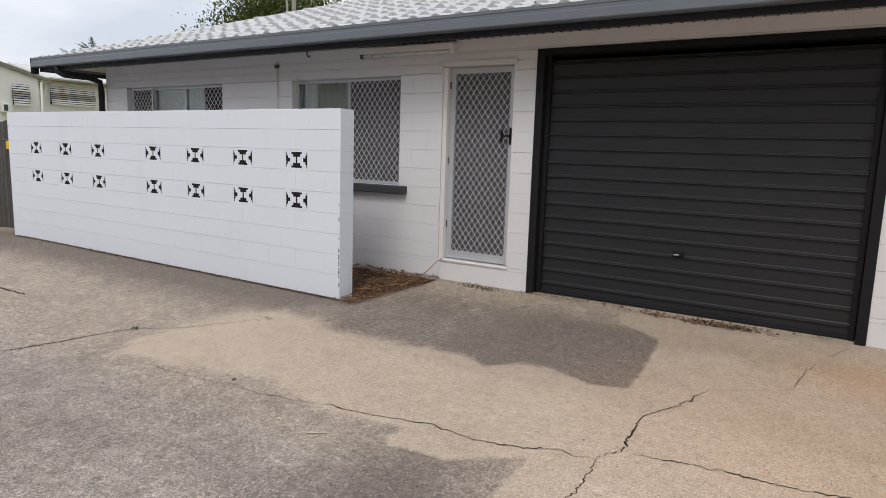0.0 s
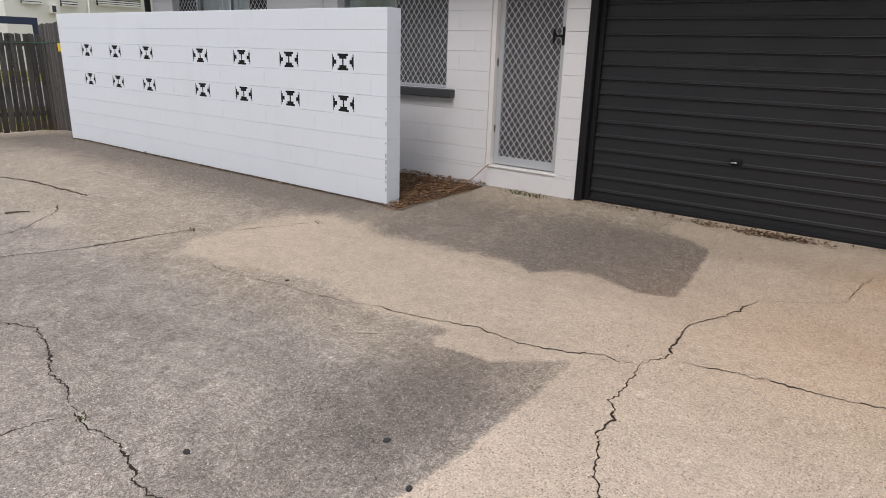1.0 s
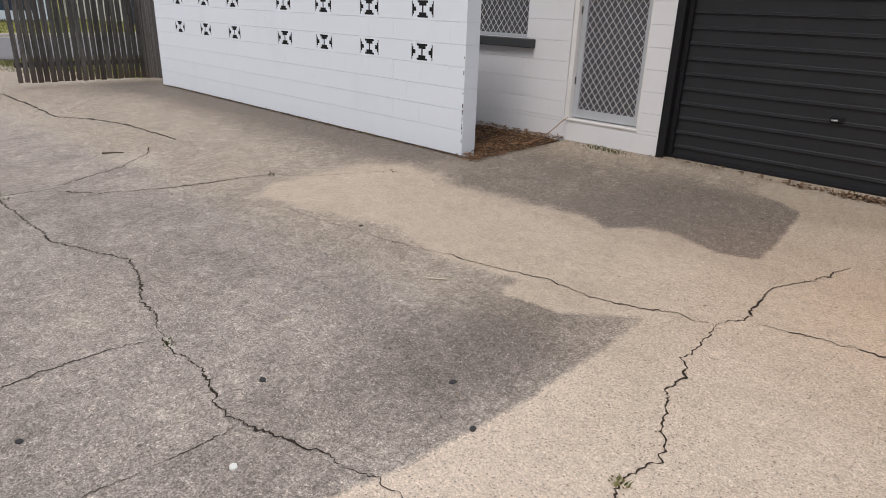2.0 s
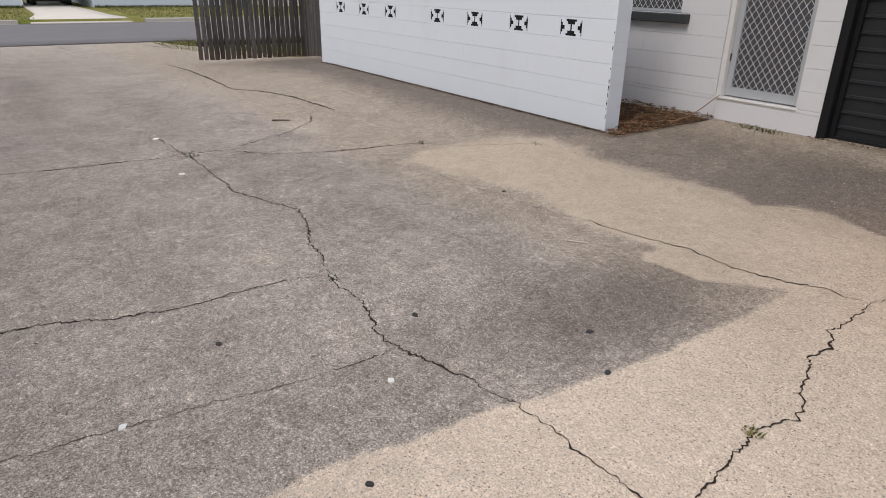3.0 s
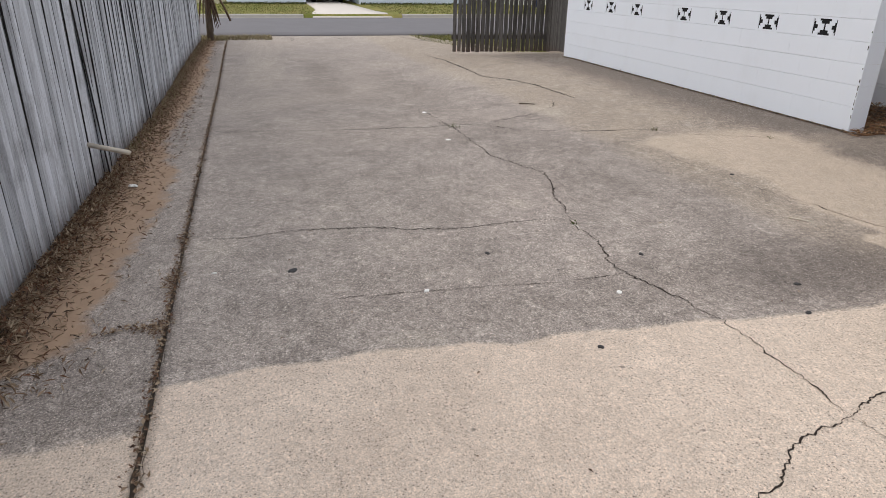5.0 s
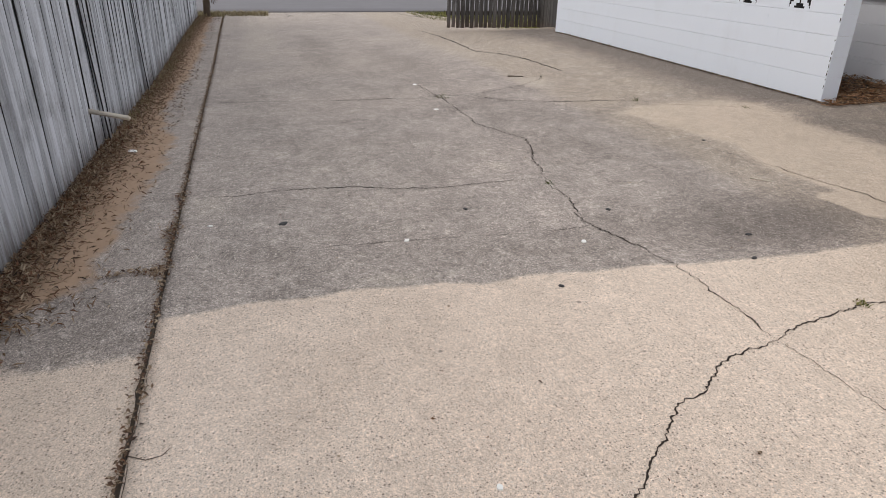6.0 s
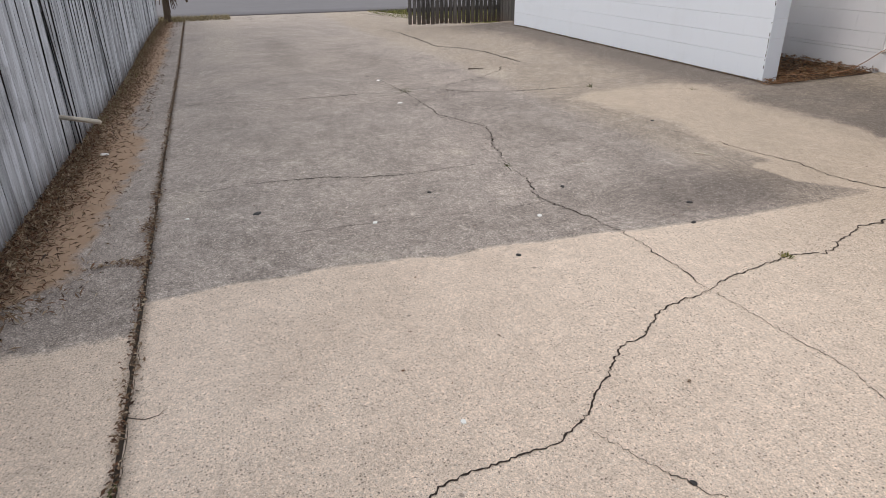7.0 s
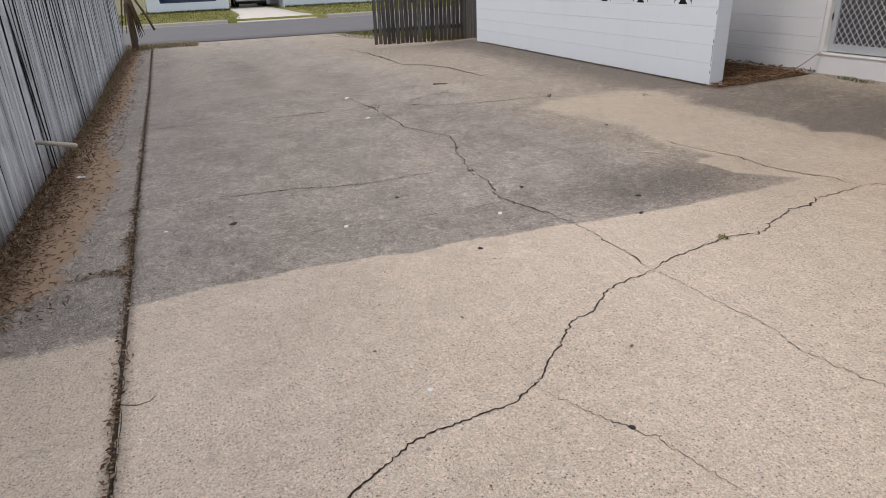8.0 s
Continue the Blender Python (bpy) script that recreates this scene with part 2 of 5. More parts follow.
M_CRACK = plain("crack dirt", (0.034, 0.023, 0.016), 1.0, vary=0.5, scale=30.0)
M_JOINTDIRT = plain("crumbly joint dirt", (0.060, 0.043, 0.030), 1.0, vary=0.6, scale=14.0)
M_CRACKPALE = plain("faint crack dirt", (0.10, 0.080, 0.065), 1.0, vary=0.4, scale=30.0)
M_LITTER = from_island("dry leaf litter", (0.11, 0.07, 0.045), (0.26, 0.17, 0.105), (0.42, 0.33, 0.23), (0.18, 0.085, 0.045), (0.065, 0.045, 0.035))
M_MULCH = from_island("rusty mulch chips", (0.15, 0.085, 0.05), (0.34, 0.17, 0.085), (0.44, 0.31, 0.19), (0.30, 0.15, 0.07), (0.10, 0.065, 0.045))
M_GRASS = from_island("grass blades", (0.10, 0.13, 0.03), (0.20, 0.20, 0.06), (0.30, 0.25, 0.11), (0.12, 0.16, 0.04))
M_STRAW = from_island("dry straw", (0.30, 0.24, 0.14), (0.22, 0.17, 0.10), (0.38, 0.31, 0.19), (0.20, 0.19, 0.08))
M_WEED = from_island("weed leaves", (0.045, 0.075, 0.02), (0.08, 0.11, 0.03), (0.16, 0.13, 0.06))
M_LEAF = from_island("tree leaves", (0.03, 0.055, 0.012), (0.07, 0.105, 0.02), (0.13, 0.15, 0.03), (0.045, 0.075, 0.015))
M_LEAFDARK = from_island("dark tree leaves", (0.012, 0.022, 0.008), (0.03, 0.042, 0.015), (0.05, 0.05, 0.02))
M_BARK = plain("bark", (0.13, 0.10, 0.075), 0.95, vary=0.4, scale=8.0)
M_DEAD = from_island("dead palm frond", (0.075, 0.045, 0.03), (0.14, 0.09, 0.06), (0.045, 0.03, 0.022))
M_TILE = plain("pale roof tile", (0.58, 0.585, 0.59), 0.85, vary=0.40, scale=9.0)
M_DECK = plain("grey roof underlay", (0.36, 0.36, 0.365), 0.9)
M_RIDGE = plain("cream ridge mortar", (0.60, 0.57, 0.47), 0.9, vary=0.15)
M_CREAM = plain("cream weatherboard", (0.78, 0.76, 0.71), 0.7, vary=0.06)
# brown of the added sky blocker, picked for its warm bounce
M_BRICK = plain("brown bounce colour", (0.34, 0.25, 0.18), 0.9, vary=0.12)
M_OLIVE = plain("olive barge board", (0.22, 0.205, 0.155), 0.7)
M_FARWHITE = plain("blue white render", (0.72, 0.78, 0.86), 0.7, vary=0.05)
M_SHEET = plain("cream sheet fence", (0.62, 0.58, 0.42), 0.6, vary=0.08)
M_IRON = plain("pale roof sheet", (0.62, 0.62, 0.60), 0.5, 0.2, 0.08)
M_BLUE = plain("navy steel beam", (0.025, 0.035, 0.075), 0.5)
M_CABLE = plain("orange tan cable", (0.33, 0.17, 0.09), 0.6)
M_YELLOW = plain("yellow plastic tag", (0.85, 0.62, 0.02), 0.4, vary=0.04)
M_GREEN = plain("green cord", (0.05, 0.20, 0.13), 0.6)
M_SPOT = plain("pressed gum", (0.045, 0.042, 0.042), 0.9)
M_CHIP = plain("white chip", (0.80, 0.78, 0.74), 0.6, vary=0.05)
M_STICK = plain("bleached stick", (0.62, 0.55, 0.45), 0.85)
M_TUBE = plain("frosted tube", (0.75, 0.75, 0.73), 0.3, vary=0.03)
M_TYRE = plain("tyre rubber", (0.02, 0.02, 0.02), 0.85)
M_CAR = plain("white car paint", (0.72, 0.73, 0.74), 0.25, vary=0.03)
M_CHROME = plain("chrome", (0.70, 0.71, 0.72), 0.2, 0.9, 0.04)
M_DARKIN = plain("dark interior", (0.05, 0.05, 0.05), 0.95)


def glass_mat(name, base, rough=0.03):
    s = Shade(name, rough=rough, colour=base, spec=0.9)
    s.b.inputs["Coat Weight"].default_value = 0.6
    s.b.inputs["Coat Roughness"].default_value = 0.02
    return s.m


def clear_glass(name):
    s = Shade(name, rough=0.02, colour=(0.86, 0.92, 0.90), spec=0.6)
    s.b.inputs["Transmission Weight"].default_value = 1.0
    s.b.inputs["IOR"].default_value = 1.45
    return s.m


M_GLASS = clear_glass("window glass")
M_BLUEGLASS = glass_mat("blue tinted glass", (0.015, 0.035, 0.09))


def grass_ground():
    s = Shade("lawn ground", rough=0.95, spec=0.15)
    a = s.noise(0.8, 6, 0.7)
    b = s.noise(14.0, 4, 0.7)
    c = s.mix(s.ramp(a, (0.38, 0.0), (0.62, 1.0)), (0.145, 0.165, 0.035), (0.30, 0.255, 0.095))
    c = s.mix(0.7, c, s.ramp(b, (0.25, 0.45), (0.75, 1.45)), "MULTIPLY")
    s.colour(c)
    s.bump(b, 0.8, 0.03)
    return s.m


# soil colour taken darker so that the bed's lip reads as shadow
M_BEDSOIL = plain("bed soil with lip shade", (0.075, 0.048, 0.032), 0.95, vary=0.4, scale=20.0)
M_LAWN = grass_ground()


# ---- building helpers ----
def smooth01(a, b, v):
    k = min(1.0, max(0.0, (v - a) / (b - a)))
    return k * k * (3 - 2 * k)


def gz(x, y):
    """Height of the paved ground: it falls away from the house and levels out at the street."""
    yy, xx = min(1.4, max(-7.5, y)), min(7.0, max(-9.0, x))
    b = -0.0465 - 0.0019 * xx + 0.0513 * yy - 0.0041 * xx * yy
    if yy > 0:
        b += yy * (0.035 + 0.006 * max(-1.0, xx))
    q = smooth01(-2.0, -0.2, y)
    k = smooth01(-3.0 - 3.0 * q, -14.0 + 2.0 * q, x)
    return (1 - k) * b - 0.47 * k


def mesh_object(name, bm, material, parent=None, label=""):
    me = bpy.data.meshes.new(name)
    bm.to_mesh(me)
    bm.free()
    me.materials.append(material)
    ob = new(name, me)
    if parent:
        ob.parent = parent
    if label:
        ob["label"] = label
    return ob


def part(name, bm, material, parent, label=""):
    return mesh_object(name, bm, material, parent, label)


def share(name, me, parent, m):
    ob = new(name, me)
    ob.parent = parent
    ob.matrix_basis = m
    return ob


def thing(name, label, category, at=(0, 0, 0), group="", kind=""):
    ob = new(name)
    ob.location = at
    return tagged(ob, label, category, group, kind)


def box(bm, x0, x1, y0, y1, z0, z1):
    v = [bm.verts.new((x, y, z)) for z in (z0, z1) for y in (y0, y1) for x in (x0, x1)]
    for f in ((0, 2, 3, 1), (4, 5, 7, 6), (0, 1, 5, 4), (2, 6, 7, 3), (0, 4, 6, 2), (1, 3, 7, 5)):
        bm.faces.new([v[i] for i in f])
    return v


def boxed(x0, x1, y0, y1, z0, z1, bevel=0.0, segments=1):
    bm = bmesh.new()
    box(bm, x0, x1, y0, y1, z0, z1)
    if bevel:
        bmesh.ops.bevel(bm, geom=bm.edges[:], offset=bevel, segments=segments, profile=0.6, affect="EDGES")
    return bm


def tube(points, radius, sides=8, taper=None):
    """A bent round bar through the points."""
    bm = bmesh.new()
    rings = []
    pts = [Vector(p) for p in points]
    for i, p in enumerate(pts):
        d = (pts[min(i + 1, len(pts) - 1)] - pts[max(i - 1, 0)]).normalized()
        side = d.cross(Vector((0, 0, 1)) if abs(d.z) < 0.9 else Vector((1, 0, 0))).normalized()
        up = side.cross(d)
        r = radius if taper is None else radius + (taper - radius) * i / (len(pts) - 1)
        rings.append([bm.verts.new(p + r * (math.cos(a) * side + math.sin(a) * up)) for a in (2 * math.pi * k / sides for k in range(sides))])
    for a, b in zip(rings, rings[1:]):
        for k in range(sides):
            bm.faces.new((a[k], a[(k + 1) % sides], b[(k + 1) % sides], b[k]))
    bm.faces.new(rings[0][::-1])
    bm.faces.new(rings[-1])
    bmesh.ops.recalc_face_normals(bm, faces=bm.faces[:])
    for f in bm.faces:
        f.smooth = True
    return bm


def prism(profile, axis, lo, hi):
    """A profile of (a, b) drawn out along x, y or z."""
    bm = bmesh.new()
    place = {"x": lambda t, a, b: (t, a, b), "y": lambda t, a, b: (a, t, b), "z": lambda t, a, b: (a, b, t)}[axis]
    r0 = [bm.verts.new(place(lo, a, b)) for a, b in profile]
    r1 = [bm.verts.new(place(hi, a, b)) for a, b in profile]
    n = len(profile)
    for k in range(n):
        bm.faces.new((r0[k], r0[(k + 1) % n], r1[(k + 1) % n], r1[k]))
    bm.faces.new(r0[::-1])
    bm.faces.new(r1)
    bmesh.ops.recalc_face_normals(bm, faces=bm.faces[:])
    return bm


def sheet(name, xs, ys, height, material, depth=0.12, attributes=None):
    """A slab over a grid, its top at height(x, y), with a skirt round it."""
    nx, ny = len(xs), len(ys)
    co = [(x, y, height(x, y)) for y in ys for x in xs]
    faces = [(j * nx + i, j * nx + i + 1, (j + 1) * nx + i + 1, (j + 1) * nx + i) for j in range(ny - 1) for i in range(nx - 1)]
    rim = [i for i in range(nx)] + [j * nx + nx - 1 for j in range(1, ny)] + [(ny - 1) * nx + i for i in range(nx - 2, -1, -1)] + [j * nx for j in range(ny - 2, 0, -1)]
    base = len(co)
    co += [(co[i][0], co[i][1], co[i][2] - depth) for i in rim]
    n = len(rim)
    faces += [(rim[(k + 1) % n], rim[k], base + k, base + (k + 1) % n) for k in range(n)]
    me = bpy.data.meshes.new(name)
    me.from_pydata(co, [], faces)
    for key, fn in (attributes or {}).items():
        a = me.attributes.new(key, "FLOAT", "POINT")
        a.data.foreach_set("value", [fn(c[0], c[1]) for c in co])
    me.polygons.foreach_set("use_smooth", [k < (nx - 1) * (ny - 1) for k in range(len(faces))])
    me.materials.append(material)
    me.update()
    return new(name, me)


def steps(lo, hi, size):
    n = max(1, round((hi - lo) / size))
    return [lo + (hi - lo) * i / n for i in range(n + 1)]


def leaves(name, places, size, material, flat=0.4, seed=1, parent=None, slim=0.45, lift=0.004):
    """Small bent leaves or chips, one island each; places are (x, y, z)."""
    rnd = random.Random(seed)
    co, faces = [], []
    for x, y, z in places:
        s = size * rnd.uniform(0.5, 1.4)
        w = s * slim * rnd.uniform(0.6, 1.3)
        a, t, r = rnd.uniform(0, 6.283), rnd.gauss(0, flat), rnd.gauss(0, flat)
        m = Euler((t, r, a)).to_matrix()
        base = len(co)
        up = abs(math.sin(t)) * w * 0.5 + abs(math.sin(r)) * s * 0.5 + lift
        for px, py, pz in ((-s / 2, 0, 0), (-s * 0.1, -w / 2, 0.12 * s), (s / 2, 0, 0.02 * s), (-s * 0.1, w / 2, 0.12 * s), (-s * 0.05, 0, 0.03 * s)):
            q = m @ Vector((px, py, pz))
            co.append((x + q.x, y + q.y, z + q.z + up))
        faces += [(base, base + 1, base + 4), (base + 1, base + 2, base + 4), (base + 2, base + 3, base + 4), (base + 3, base, base + 4)]
    me = bpy.data.meshes.new(name)
    me.from_pydata(co, [], faces)
    me.materials.append(material)
    ob = new(name, me)
    if parent:
        ob.parent = parent
    return ob


def blades(name, places, height, material, seed=1, lean=0.5, width=0.006, parent=None):
    """Grass blades: narrow tapering strips that lean over."""
    rnd = random.Random(seed)
    co, faces = [], []
    for x, y, z in places:
        h = height * rnd.uniform(0.4, 1.2)
        a = rnd.uniform(0, 6.283)
        d = Vector((math.cos(a), math.sin(a), 0)) * h * rnd.uniform(0.1, 1.0) * lean
        w = Vector((-math.sin(a), math.cos(a), 0)) * width
        p = Vector((x, y, z - 0.01))
        b = len(co)
        for k, f in ((0, 1.0), (0.55, 0.75)):
            q = p + d * k * k + Vector((0, 0, h * k))
            co += [tuple(q - w * f), tuple(q + w * f)]
        co.append(tuple(p + d + Vector((0, 0, h * 0.9))))
        faces += [(b, b + 1, b + 3, b + 2), (b + 2, b + 3, b + 4)]
    me = bpy.data.meshes.new(name)
    me.from_pydata(co, [], faces)
    me.materials.append(material)
    ob = new(name, me)
    if parent:
        ob.parent = parent
    return ob


# ---- ground ----
def edge_y(x):
    """The line where the driveway slab meets the strip along the fence."""
    xx = max(-17.0, min(6.0, x))
    return -6.138 + 0.026 * xx + 0.0003 * xx * xx


def fence_y(x):
    return -6.985 + 0.021 * max(-9.0, x)


def outside(x, y, poly):
    """Signed distance to a closed outline: positive inside."""
    best, inside = 1e9, False
    n = len(poly)
    for i in range(n):
        (x0, y0), (x1, y1) = poly[i], poly[(i + 1) % n]
        dx, dy = x1 - x0, y1 - y0
        k = max(0.0, min(1.0, ((x - x0) * dx + (y - y0) * dy) / (dx * dx + dy * dy)))
        best = min(best, (x - x0 - k * dx) ** 2 + (y - y0 - k * dy) ** 2)
        if (y0 > y) != (y1 > y) and x < x0 + (y - y0) / (y1 - y0) * dx:
            inside = not inside
    d = math.sqrt(best)
    return d if inside else -d


# outline of the cleaner beige concrete: the near slab and a tongue towards the screen wall
CLEAN = [(2.55, -8.6), (2.58, -6.1), (2.54, -5.55), (2.58, -5.35), (2.55, -5.2), (2.63, -4.66), (2.70, -4.49), (2.66, -4.3), (2.745, -3.8), (2.74, -3.6),
         (2.80, -3.46), (2.86, -2.98), (2.89, -2.6), (2.905, -2.06), (2.89, -1.75), (2.73, -1.89), (2.55, -2.02), (2.2, -2.06), (2.12, -1.97), (2.15, -1.84),
         (1.65, -1.92), (1.24, -1.86), (0.92, -1.74), (0.2, -1.95), (-0.42, -2.05), (-0.62, -1.75), (-0.58, -1.15), (-0.45, -0.72), (-0.1, -0.54), (0.25, -0.55),
         (0.55, -0.70), (1.0, -0.69), (1.8, -0.60), (2.05, -0.74), (2.2, -0.58), (2.4, -0.50), (2.82, -0.63), (3.03, -0.58), (3.03, -0.2), (2.98, 0.2), (2.96, 0.5),
         (2.8, 0.60), (2.5, 0.75), (2.5, 3.0), (14, 3.0), (14, -8.6)]


def clean(x, y):
    d = outside(x, y, CLEAN)
    soft = 0.030 + 0.11 * smooth01(2.1, 1.2, x) + 0.05 * smooth01(-1.0, -0.5, y) * smooth01(2.8, 2.4, x)
    return max(-4.0, min(4.0, d / soft))


def blob(x, y, cx, cy, rx, ry):
    return math.exp(-((x - cx) / rx) ** 2 - ((y - cy) / ry) ** 2)


def tone_of(x, y):
    """Where the slab is stained darker (positive) or worn lighter (negative)."""
    v = (0.62 + 0.34 * smooth01(1.3, 2.2, x)) * smooth01(-1.0, -0.70, y) * smooth01(1.05, 0.35, y) * smooth01(-0.3, 0.5, x)
    v += 0.30 * blob(x, y, -0.3, -2.9, 2.2, 0.8) + 0.30 * blob(x, y, -2.0, -0.8, 2.6, 0.5)
    v += 1.05 * math.exp(-((y + 0.10) / 0.50) ** 2) * smooth01(0.3, -0.4, x) * smooth01(-10.5, -6.5, x)
    v += 0.35 * blob(x, y, -7.4, -0.7, 1.6, 0.5)
    v += 0.80 * blob(x, y, 2.5, -2.45, 0.45, 0.80) + 0.22 * blob(x, y, 2.3, -4.2, 0.35, 1.5)
    v += 0.20 * blob(x, y, -2.5, -5.6, 3.0, 0.40) + 0.42 * blob(x, y, -7.5, -4.5, 3.8, 0.45) + 0.35 * blob(x, y, -5.0, -3.3, 3.0, 0.5)
    v -= 0.22 * blob(x, y, 0.6, -5.0, 1.8, 0.8)
    v -= 0.50 * blob(x, y, -10.0, -5.5, 4.5, 0.5) + 0.45 * blob(x, y, -6.0, -2.2, 2.5, 0.6) + 0.35 * blob(x, y, -3.2, -1.2, 1.6, 0.4)
    v -= 0.9 * blob(x, y, -2.25, -2.2, 0.45, 0.22) + 0.8 * blob(x, y, 0.83, -3.77, 0.14, 0.09) + 0.35 * smooth01(-12.0, -16.0, x)
    v -= 0.5 * blob(x, y, 2.06, -3.95, 0.05, 0.10) + 0.6 * blob(x, y, 2.50, -4.95, 0.10, 0.25) + 0.45 * blob(x, y, 0.95, -5.9, 0.4, 0.2) + 0.5 * blob(x, y, -1.94, -5.11, 0.12, 0.07)
    return v


def rust_of(x, y):
    return 0.9 * blob(x, y, 4.6, 0.45, 0.7, 0.35) + 0.65 * blob(x, y, 4.1, -0.8, 1.2, 1.1)


def soil_of(x, y):
    """Soil washed over the strip, from the fence outwards."""
    k = (edge_y(x) - y) / (edge_y(x) - fence_y(x))
    reach = 0.44 - 0.18 * blob(x, 0, -0.8, 0, 1.2, 1) + 0.12 * blob(x, 0, -3.5, 0, 1.5, 1) - 0.05 * blob(x, 0, -9, 0, 3, 1)
    v = (k - reach) * 3.6 + 0.55
    return v - 3.0 * smooth01(1.9, 2.7, x) * (1 - smooth01(0.80, 1.0, k))


def film_of(x, y):
    """A thin grey film left on the tongue of cleaner concrete."""
    return (0.70 * smooth01(3.3, 2.3, x) * smooth01(-2.6, -2.1, y) + 0.62 * smooth01(0.2, 0.8, y)
            + 0.62 * smooth01(-4.4, -1.6, y) * smooth01(2.4, 3.2, x) + 0.25 * smooth01(3.8, 5.4, x))


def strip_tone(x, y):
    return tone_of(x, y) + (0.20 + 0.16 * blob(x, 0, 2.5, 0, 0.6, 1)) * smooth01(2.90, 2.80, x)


def strip_film(x, y):
    return 0.30 * smooth01(2.5, 2.9, x)


def strip_clean(x, y):
    return max(-4.0, min(0.8, (x - 2.84 - 0.12 * (y + 6.3) + 0.02 * math.sin(9 * y)) / 0.05))


TONES = {"clean": clean, "tone": tone_of, "rust": rust_of, "film": film_of}

far = [-3000, -600, -200, -80, -50]
xs = far + steps(-40, -27, 3.0) + [-26.16, -26.04] + steps(-25.6, 12, 0.8) + [20, 40, 90, 300, 1500]
ys = [-3000, -600, -150, -60, -25, -14, -10] + steps(-8, 2.4, 0.8) + [4, 8, 14, 25, 60, 150, 600, 3000]


def earth(x, y):
    z = gz(x, y) - 0.10 * smooth01(-17.4, -16.0, x) - 0.03
    if y > 1.5:
        z += 0.08 * smooth01(1.5, 3.0, y)
    if -26.1 < x < -16.7:
        z = -0.62
    if x <= -26.1:
        z = -0.31 + 0.07 * smooth01(-26, -36, x)
    if x < -200 or abs(y) > 200:
        z = -0.5
    return z


ground = sheet("ground", xs, ys, earth, M_LAWN, 0.3)
tagged(ground, "patchy green and straw coloured lawn ground", "ground", kind="structure")

road = sheet("road", steps(-26.0, -16.8, 1.15), [-200, -60] + steps(-20, 24, 4.0) + [60, 200], lambda x, y: -0.44 + 0.05 * (1 - ((x + 21.4) / 4.6) ** 2), M_ROAD, 0.2)
tagged(road, "worn grey asphalt street", "road", kind="structure")


def drive_grid(name, xs, v_lo, v_hi, n, material, attrs, drop=0.0):
    """A slab whose two long sides follow lines; v runs from side to side."""
    ob = sheet(name, xs, [i / n for i in range(n + 1)], lambda x, v: 0.0, material, 0.14)
    me = ob.data
    for p in me.vertices:
        x, v, skirt = p.co.x, p.co.y, p.co.z
        y = v_lo(x) + (v_hi(x) - v_lo(x)) * v
        p.co = (x, y, gz(x, y) - drop + skirt)
    for key, fn in attrs.items():
        a = me.attributes.new(key, "FLOAT", "POINT")
        a.data.foreach_set("value", [fn(p.co.x, p.co.y) for p in me.vertices])
    return ob


driveway = drive_grid("driveway", steps(-16.9, -3.0, 0.12)[:-1] + steps(-3.0, 6.0, 0.05)[:-1] + steps(6.0, 12.0, 0.2), lambda x: edge_y(x) + 0.012,
                      lambda x: 1.36 if x > 0.449 else (0.02 + 1.10 * max(0.0, x - 0.15) / 0.3) if x > 0.15 else (0.02 if x > -6.5 else (1.3 - 1.9 * smooth01(-11.0, -17.4, x))), 120, M_CONC, TONES)
tagged(driveway, "cracked weathered concrete driveway, grey with a cleaner beige part", "driveway", kind="structure")
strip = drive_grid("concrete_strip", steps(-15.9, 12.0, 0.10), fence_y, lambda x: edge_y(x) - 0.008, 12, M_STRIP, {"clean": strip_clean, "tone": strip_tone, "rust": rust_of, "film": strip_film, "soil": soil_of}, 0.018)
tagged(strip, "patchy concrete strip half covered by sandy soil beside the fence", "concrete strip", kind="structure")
# dirt that fills the joint between the two slabs
bm = bmesh.new()
jx = steps(-15.9, 12.0, 0.06)
rnd = random.Random(5)
prev = None
for x in jx:
    w0, w1 = rnd.uniform(0.0, 0.012), rnd.uniform(0.0, 0.016) * (0.4 + rnd.random())
    y = edge_y(x) + 0.004 + 0.006 * noise.noise((x * 5, 0, 0))
    row = [bm.verts.new((x, y - 0.010 - w0, gz(x, y) - 0.015)), bm.verts.new((x, y, gz(x, y) - 0.012)), bm.verts.new((x, y + 0.006 + w1, gz(x, y) + 0.003))]
    if prev:
        for k in (0, 1):
            bm.faces.new((prev[k], row[k], row[k + 1], prev[k + 1]))
    prev = row
tagged(mesh_object("joint_dirt", bm, M_JOINTDIRT), "dark dirt filling the slab joint", "dirt", kind="structure")


